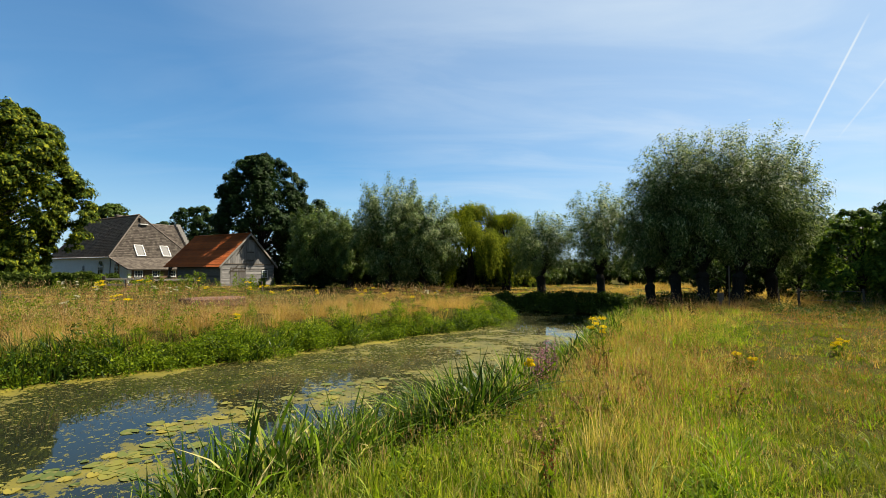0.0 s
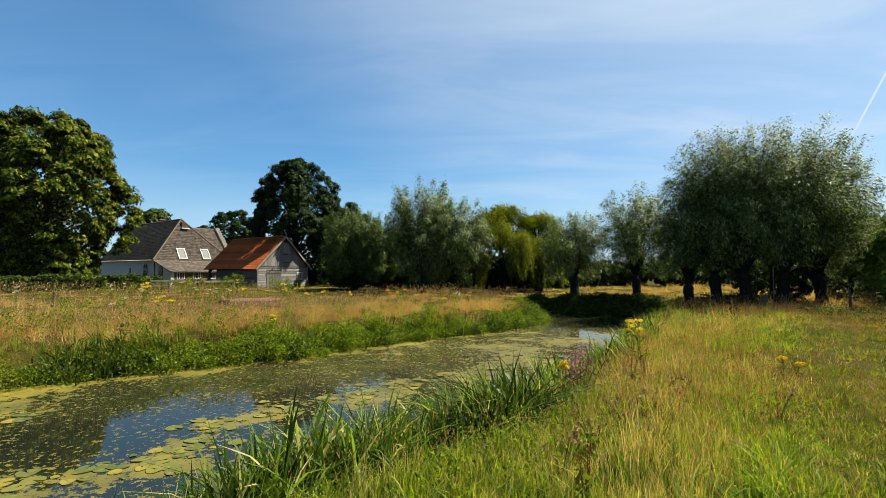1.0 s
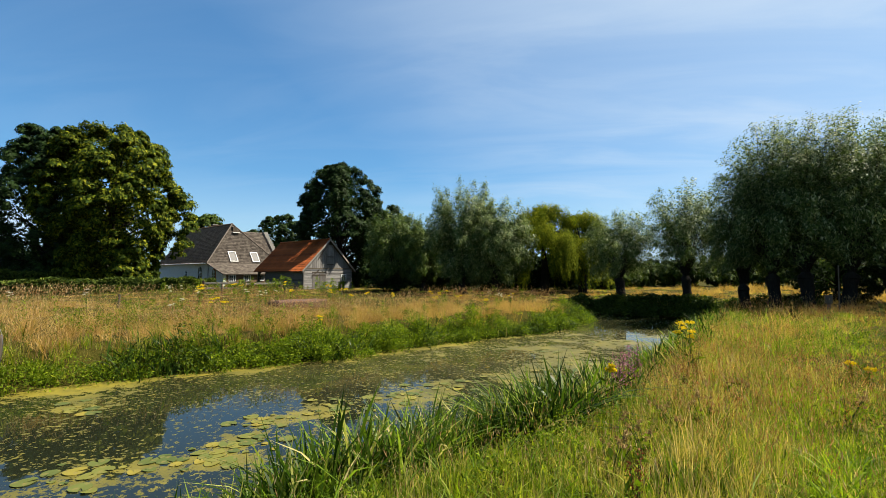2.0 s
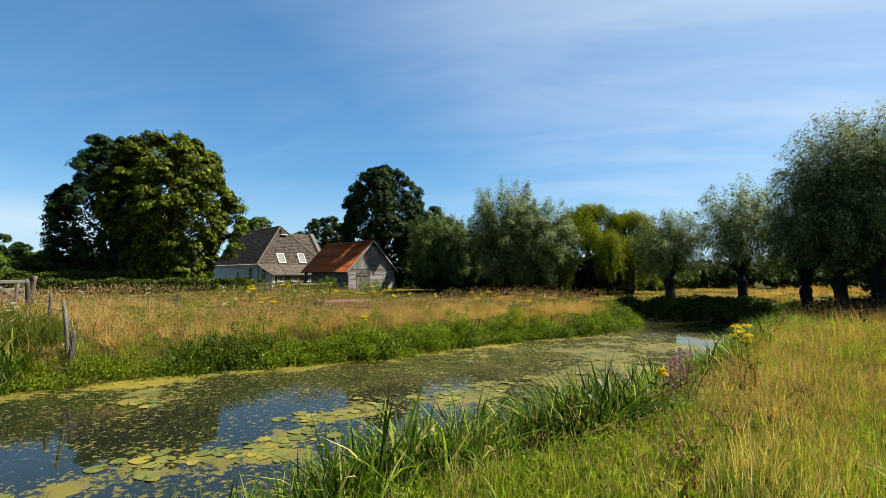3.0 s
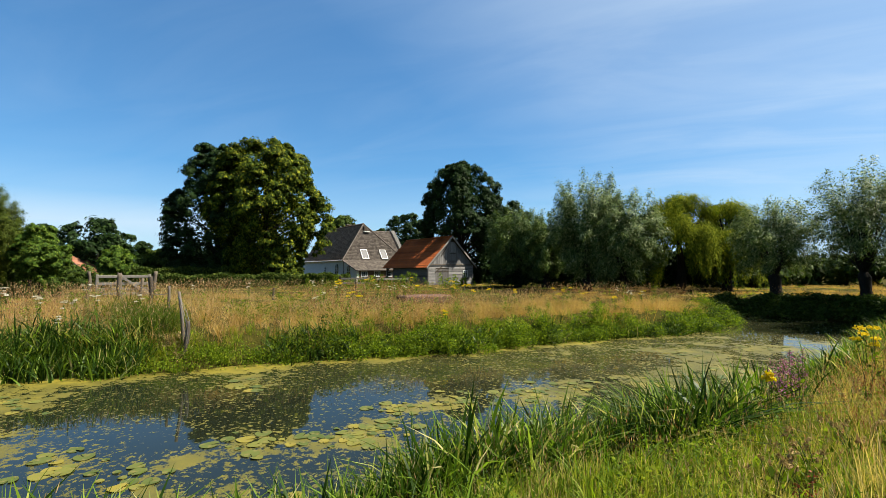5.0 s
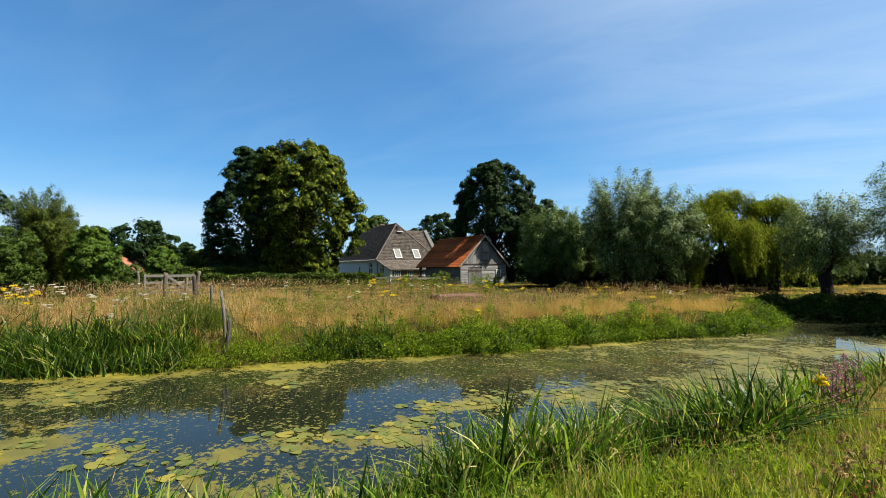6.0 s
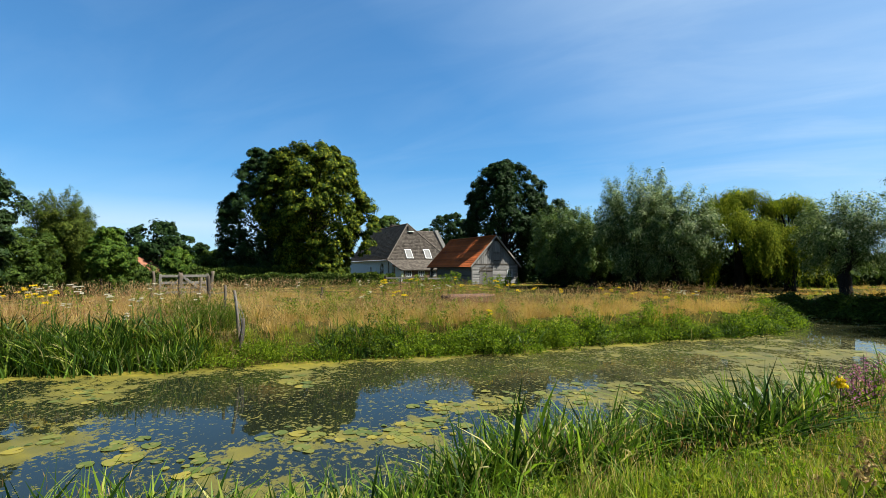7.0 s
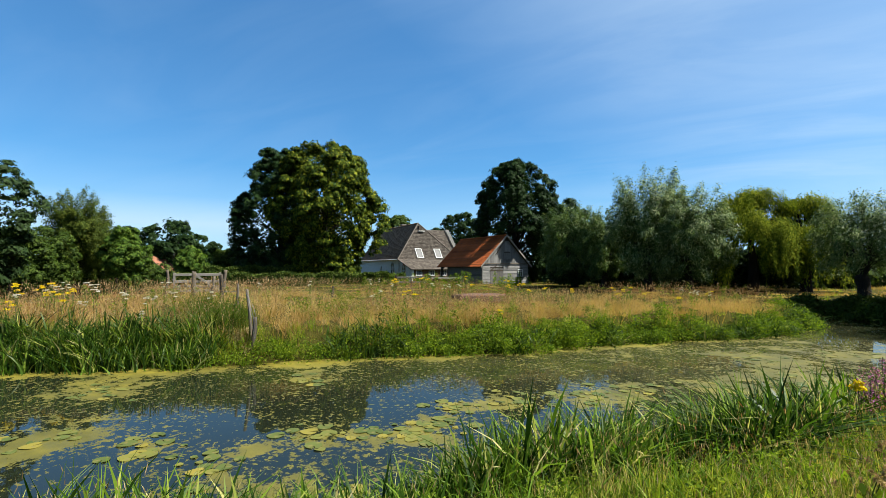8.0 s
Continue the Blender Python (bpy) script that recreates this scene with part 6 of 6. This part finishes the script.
OLD_POST = "weathered grey oak fence post in dry grass"
post("fence_post", -10.78, 8.46, 1.17, 0.085, "leaning weathered oak post with loose wire", (-0.13, 0.0), TIMBER, 1)
post("fence_post", -10.67, 8.41, 0.46, 0.13, "short sawn-off oak post beside a leaning one", (0.02, 0.0), DARKWOOD, 2)
post("fence_post", -12.47, 9.27, 1.26, 0.095, OLD_POST, (-0.03, 0.02), TIMBER, 3)
post("fence_post", -14.78, 10.35, 1.5, 0.13, OLD_POST, (0.02, 0.0), DARKWOOD, 4)
post("fence_post", -16.6, 11.33, 1.4, 0.14, OLD_POST, (0.0, 0.02), TIMBER, 5)
post("fence_post", -18.6, 11.9, 1.58, 0.19, OLD_POST, (0.0, 0.0), TIMBER, 6)
post("gate_post", -22.6, 13.1, 1.66, 0.18, "thick grey oak gate post", (0, 0), TIMBER, 7, "gate posts")
post("gate_post", -20.75, 14.85, 1.62, 0.18, "thick grey oak gate post", (0, 0), TIMBER, 8, "gate posts")
post("fence_post", -15.0, 16.1, 0.92, 0.09, "thin post standing in the meadow", (0.03, 0), DARKWOOD, 9)
post("fence_post", -18.3, 27.5, 1.07, 0.10, "thin post standing in the meadow", (0.0, 0), DARKWOOD, 10)
post("fence_post", -16.35, 32.0, 0.95, 0.13, "thin post standing in front of the barn", (0.0, 0), DARKWOOD, 11)
post("fence_post", -12.7, 33.5, 0.85, 0.13, "thin post standing in front of the barn", (0.0, 0), DARKWOOD, 12)


def field_gate(a, b):
    a, b = Vector((*a, 0)), Vector((*b, 0))
    L = (b - a).length
    g = thing("field_gate", (a.x, a.y, ground_z(a.x, a.y)), math.degrees(math.atan2(b.y - a.y, b.x - a.x)), "weathered grey four-bar wooden field gate, closed", "gate")
    for z in (0.22, 0.42, 0.66, 0.98):
        part("rail", boxed(0.04, -0.03, z, L - 0.04, 0.03, z + 0.12, 0.01), PALE_TIMBER, g)
    for x in (0.04, L - 0.14):
        part("stile", boxed(x, -0.035, 0.12, x + 0.1, 0.035, 1.14, 0.01), PALE_TIMBER, g)
    bm = bmesh.new()
    beam(bm, (0.2, -0.05, 0.3), (L / 2, -0.05, 0.98), 0.03, 0.1)
    part("brace", bm, PALE_TIMBER, g)
    bm = bmesh.new()
    beam(bm, (L - 0.2, -0.05, 0.3), (L / 2, -0.05, 0.98), 0.03, 0.1)
    part("brace", bm, PALE_TIMBER, g)
    return g


field_gate((-22.45, 13.25), (-20.85, 14.75))


def rail_fence(a, b, posts, rails, label, height=1.15):
    a, b = Vector((*a, 0)), Vector((*b, 0))
    L = (b - a).length
    g = thing("rail_fence", (a.x, a.y, ground_z(a.x, a.y) - 0.05), math.degrees(math.atan2(b.y - a.y, b.x - a.x)), label, "fence")
    for i in range(posts):
        x = L * i / (posts - 1)
        part("post", boxed(x - 0.1, -0.09, 0, x + 0.1, 0.09, height + 0.1, 0.02), DARKWOOD, g, "dark old fence post")
    for z in rails:
        for i in range(posts - 1):
            x = L * i / (posts - 1)
            part("rail", boxed(x + 0.1, -0.14, z, x + L / (posts - 1) - 0.02, -0.095, z + 0.15, 0.01), BLEACHED, g, "bleached timber rail")
    return g


rail_fence((-24.6, 34.6), (-22.1, 35.9), 2, (0.55, 0.95), "two bleached rails between dark posts before the farmhouse")
rail_fence((-22.0, 36.0), (-19.9, 38.2), 2, (0.85,), "single bleached rail fence before the farmhouse", 0.95)


def wire(name, pts, label, r=0.004):
    v, f = tube(pts, [r] * len(pts), 4)
    ob = thing(name, pts[0], 0, label, "wire")
    arrays("strand", v - np.array(pts[0]), f, WIRE, ob)
    return ob


for z in (0.55, 0.95):
    q = np.linspace(0, 1, 12)[:, None]
    a, b = np.array((-12.47, 9.27, z + 0.1)), np.array((-16.6, 11.33, z + 0.15))
    p = a * (1 - q) + b * q
    p[:, 2] -= 0.12 * (4 * q * (1 - q))[:, 0]
    wire("fence_wire", p, "slack wire strung between old posts", 0.006)
for dx in (0.0, 0.1, 0.22):
    q = np.linspace(0, 1, 10)
    p = np.stack([-10.92 + 0.36 * q + dx * np.sin(q * 3), np.full(10, 8.37), 1.07 - 1.2 * q], 1)
    wire("loose_wire", p, "pale loose wire hanging from the leaning post", 0.006)

# flattened straw beside the leaning post
rng = np.random.default_rng(29)
heap = np.column_stack([-11.0 + rng.normal(0, 0.16, 900), 8.32 + rng.normal(0, 0.12, 900)])
heap_z = land(heap[:, 0], heap[:, 1])[0] + 0.16 * np.exp(-((heap[:, 0] + 11.0) ** 2 + (heap[:, 1] - 8.32) ** 2) / 0.05) * rng.uniform(0.2, 1, 900)
tagged(arrays("straw_heap", *blades(rng, np.column_stack([heap, heap_z]), rng.uniform(0.15, 0.32, 900), rng.uniform(0.012, 0.022, 900), rng.uniform(1.0, 1.7, 900), 2), STRAW), "pale heap of flattened straw beside an old post", "straw", kind="stuff")

# low slab in the meadow
sl_ = thing("earth_slab", (-10.15, 21.1, ground_z(-10.15, 21.1) - 0.1), 50, "low flat red-brown slab lying in the meadow", "slab")
bm = boxed(-1.2, -0.6, 0, 1.2, 0.6, 0.42, 0.06)
bmesh.ops.subdivide_edges(bm, edges=bm.edges[:], cuts=3, use_grid_fill=True)
for v in bm.verts:
    v.co += Vector((noise.noise(v.co * 2.1), noise.noise(v.co * 2.3 + Vector((5, 0, 0))), noise.noise(v.co * 2.7 + Vector((0, 9, 0))) * 0.6)) * 0.07
part("body", bm, EARTH, sl_)

# notice box on a post below the big willows, and a thin stake
nb = thing("notice_box", (12.5, 21.5, ground_z(12.5, 21.5) - 0.1), -30, "small pale grey notice box on a short post", "sign")
part("post", boxed(-0.06, -0.05, 0, 0.06, 0.05, 0.6), TIMBER, nb)
part("box", boxed(-0.13, -0.08, 0.55, 0.13, 0.05, 0.9, 0.02), TIMBER, nb)
post("stake", 12.85, 21.45, 1.95, 0.06, "thin bare wooden stake", (0.02, 0), TIMBER, 20, "stakes")
for k in range(5):
    a = (15.2 + 1.9 * k, 20.4 - 1.0 * k)
    post("fence_post", *a, 1.0, 0.1, "thin dark post of a wire fence", (0, 0), DARKWOOD, 30 + k, "wire fence posts")
for z in (0.5, 0.9):
    p = np.array([(15.2 + 1.9 * k, 20.4 - 1.0 * k, z) for k in range(5)], float)
    wire("fence_wire", p, "fence wire beside the willows", 0.006)

# ---------------------------------------------------------------- water lilies


def pad_mesh(rng, r):
    bm = bmesh.new()
    n = 14
    mid = bm.verts.new((0, 0, 0.004))
    ring = []
    for i in range(n + 1):
        a = 0.22 + (2 * math.pi - 0.44) * i / n
        k = r * (1 + 0.06 * math.sin(3 * a) + rng.normal(0, 0.02))
        ring.append(bm.verts.new((k * math.cos(a), k * math.sin(a) * 0.92, 0.008 + 0.004 * math.sin(2 * a))))
    for i in range(n):
        bm.faces.new((mid, ring[i], ring[i + 1]))
    low = bmesh.ops.extrude_face_region(bm, geom=bm.faces[:])
    for v in [g for g in low["geom"] if isinstance(g, bmesh.types.BMVert)]:
        v.co.z -= 0.006
    bmesh.ops.recalc_face_normals(bm, faces=bm.faces)
    me = bpy.data.meshes.new("lily_pad")
    bm.to_mesh(me)
    bm.free()
    me.materials.append(PAD)
    return me


rng = np.random.default_rng(17)
PADS = [pad_mesh(rng, r) for r in (0.05, 0.08, 0.105, 0.13)]
placed = []
for cx, cy, sp in RAFTS:
    for i in range(int(rng.integers(9, 18))):
        for tries in range(12):
            x, y = cx + rng.normal(0, sp * 0.66), cy + rng.normal(0, sp * 0.5)
            if shore(x, y)[0][0] < -0.3 and all((x - p) ** 2 + (y - q) ** 2 > 0.14 ** 2 for p, q in placed):
                placed.append((x, y))
                pad = new("lily_pad", PADS[int(rng.integers(4))])
                pad.location, pad.rotation_euler = (x, y, WATER_Z + 0.004), (rng.normal(0, 0.02), rng.normal(0, 0.02), rng.uniform(0, 6.28))
                tagged(pad, "floating yellow-green water lily pad", "lily pad", "water lily pads")
                break

# ---------------------------------------------------------------- flowering plants


def stalks(rng, n, h, spread, r):
    out, tips = [], []
    for i in range(n):
        a = rng.uniform(0, 6.28)
        k = h * rng.uniform(0.8, 1.05)
        tip = np.array([spread * math.cos(a) * rng.uniform(0.2, 1), spread * math.sin(a) * rng.uniform(0.2, 1), k])
        q = np.linspace(0, 1, 5)[:, None]
        path = np.array([0.03 * math.cos(a), 0.03 * math.sin(a), 0]) * (1 - q) + tip * q ** np.array([1.6, 1.6, 1.0])
        out.append(tube(path, r * (1.1 - 0.6 * q[:, 0]), 5))
        tips.append(path)
    return out, tips


def flower(kind, x, y, height, seed, scale=1.0):
    """kind: ragwort, yarrow, loosestrife, dock or thistle."""
    rng = np.random.default_rng(seed)
    spec = {"ragwort": (3, 0.16, YELLOW, "yellow ragwort in flower among the grass", "flower_head"),
            "yarrow": (4, 0.2, WHITE, "white flat-topped umbels in the meadow grass", "flower_head"),
            "loosestrife": (4, 0.14, PURPLE, "purple loosestrife spikes at the water's edge", "flower_spike"),
            "dock": (3, 0.1, DOCK, "rust-red seeding dock among the grass", "seed_spike"),
            "thistle": (4, 0.22, THISTLE, "brown gone-over thistle heads in the grass", "flower_head")}[kind]
    root = thing(kind, (x, y, ground_z(x, y) - 0.03), rng.uniform(0, 360), spec[3], "plant", kind + " plants")
    shafts, tips = stalks(rng, spec[0], height, spec[1] * scale, 0.006)
    for v, f in shafts:
        arrays("stem", v, f, STEM, root)
    q = rng.uniform(0.1, 0.85, 26)
    p = np.stack([tips[int(i)][2] * 0 + np.array([np.interp(k, np.linspace(0, 1, 5), tips[int(i)][:, j]) for j in range(3)]) for i, k in zip(rng.integers(0, len(tips), 26), q)])
    arrays("leaves", *leaves(rng, p + rng.normal(0, 0.035, p.shape), 0.12, 0.035), LUSH, root)
    size = {"ragwort": (0.028, 0.024), "yarrow": (0.022, 0.02), "loosestrife": (0.022, 0.016), "dock": (0.016, 0.012), "thistle": (0.028, 0.014)}[kind]
    for path in tips:
        if kind in ("loosestrife", "dock"):
            u = rng.uniform(0.45, 1.0, 70)
            c = np.stack([np.interp(u, np.linspace(0, 1, 5), path[:, j]) for j in range(3)], 1)
            at_ = c + rng.normal(0, 0.016, c.shape)
        elif kind == "thistle":
            for c in path[-1] + rng.normal(0, 0.04, (3, 3)):
                arrays(spec[4], *leaves(rng, c + rng.normal(0, 0.011, (14, 3)), *size), spec[2], root)
            at_ = path[-1] + rng.normal(0, 0.011, (14, 3))
        else:
            n = 60 if kind == "ragwort" else 80
            a, r = rng.uniform(0, 6.28, n), np.sqrt(rng.uniform(0, 1, n)) * (0.085 if kind == "ragwort" else 0.075) * scale
            at_ = path[-1] + np.stack([r * np.cos(a), r * np.sin(a), 0.03 - 2.2 * r * r + rng.normal(0, 0.012 if kind == "ragwort" else 0.004, n)], 1)
        tagged(arrays(spec[4], *leaves(rng, at_, *size), spec[2], root), kind="stuff")
    return root


flower("ragwort", 2.56, 7.9, 0.95, 1, 0.8)
flower("ragwort", 2.62, 8.0, 0.85, 2, 0.7)
flower("ragwort", 1.1, 6.0, 0.6, 3, 0.5)
flower("ragwort", 5.25, 8.5, 0.34, 4, 0.7)
flower("ragwort", 5.4, 8.4, 0.3, 5, 0.7)
flower("ragwort", 8.3, 10.0, 0.3, 6, 0.7)
flower("ragwort", 7.9, 9.6, 0.28, 7, 0.7)
for k, (x, y) in enumerate([(1.5, 7.0), (1.62, 7.15), (1.42, 7.3), (1.75, 7.5), (1.3, 6.6)]):
    flower("loosestrife", x, y, 1.0 - 0.05 * k, 20 + k)
flower("dock", 2.4, 7.1, 0.75, 30)
flower("dock", 2.1, 6.6, 0.6, 31)
flower("dock", 0.75, 3.4, 0.5, 32)
for k, (x, y) in enumerate([(1.1, 4.5), (1.5, 5.0), (1.9, 5.4), (2.0, 6.9), (0.7, 4.0), (2.6, 6.3), (3.6, 6.0)]):
    flower("thistle", x, y, 0.4, 40 + k)
rng = np.random.default_rng(23)
# meadow flowers across the water, thickest yellow in drifts, white along the bank
spots = [("ragwort", -9.6, 14.0, 0.85), ("ragwort", -9.4, 14.2, 0.75), ("ragwort", -16.0, 22.5, 0.8), ("ragwort", -7.2, 22.6, 0.85), ("ragwort", -5.6, 21.6, 0.8), ("ragwort", -3.4, 20.6, 0.85), ("ragwort", -6.4, 24.0, 0.8), ("ragwort", -2.6, 21.4, 0.75), ("ragwort", -11.2, 22.6, 0.7), ("ragwort", -5.8, 13.6, 0.5), ("ragwort", -4.6, 25.5, 0.8), ("ragwort", -9.4, 24.6, 0.8)]
for k in range(18):
    spots.append(("yarrow", rng.uniform(-18, -12), rng.uniform(4.6, 9.0), rng.uniform(0.7, 1.0)))
for k in range(13):
    spots.append(("ragwort", rng.uniform(-22, -15.5), rng.uniform(4.5, 8.0), rng.uniform(0.75, 1.1)))
for k in range(12):
    spots.append(("yarrow", rng.uniform(-17, -9), rng.uniform(13, 22), rng.uniform(0.55, 0.8)))
for k in range(5):
    spots.append(("yarrow", rng.uniform(-1.5, 2.4), rng.uniform(21.5, 26), rng.uniform(0.55, 0.8)))
for k in range(14):
    spots.append(("ragwort", rng.uniform(-16, 0), rng.uniform(18, 30), rng.uniform(0.6, 0.85)))
for k, (kind, x, y, h) in enumerate(spots):
    s_, side_ = shore(x, y)
    if s_[0] > 0.8 and side_[0] == 0:
        flower(kind, x, y, h, 100 + k, 0.9 if kind == "ragwort" else 0.62)
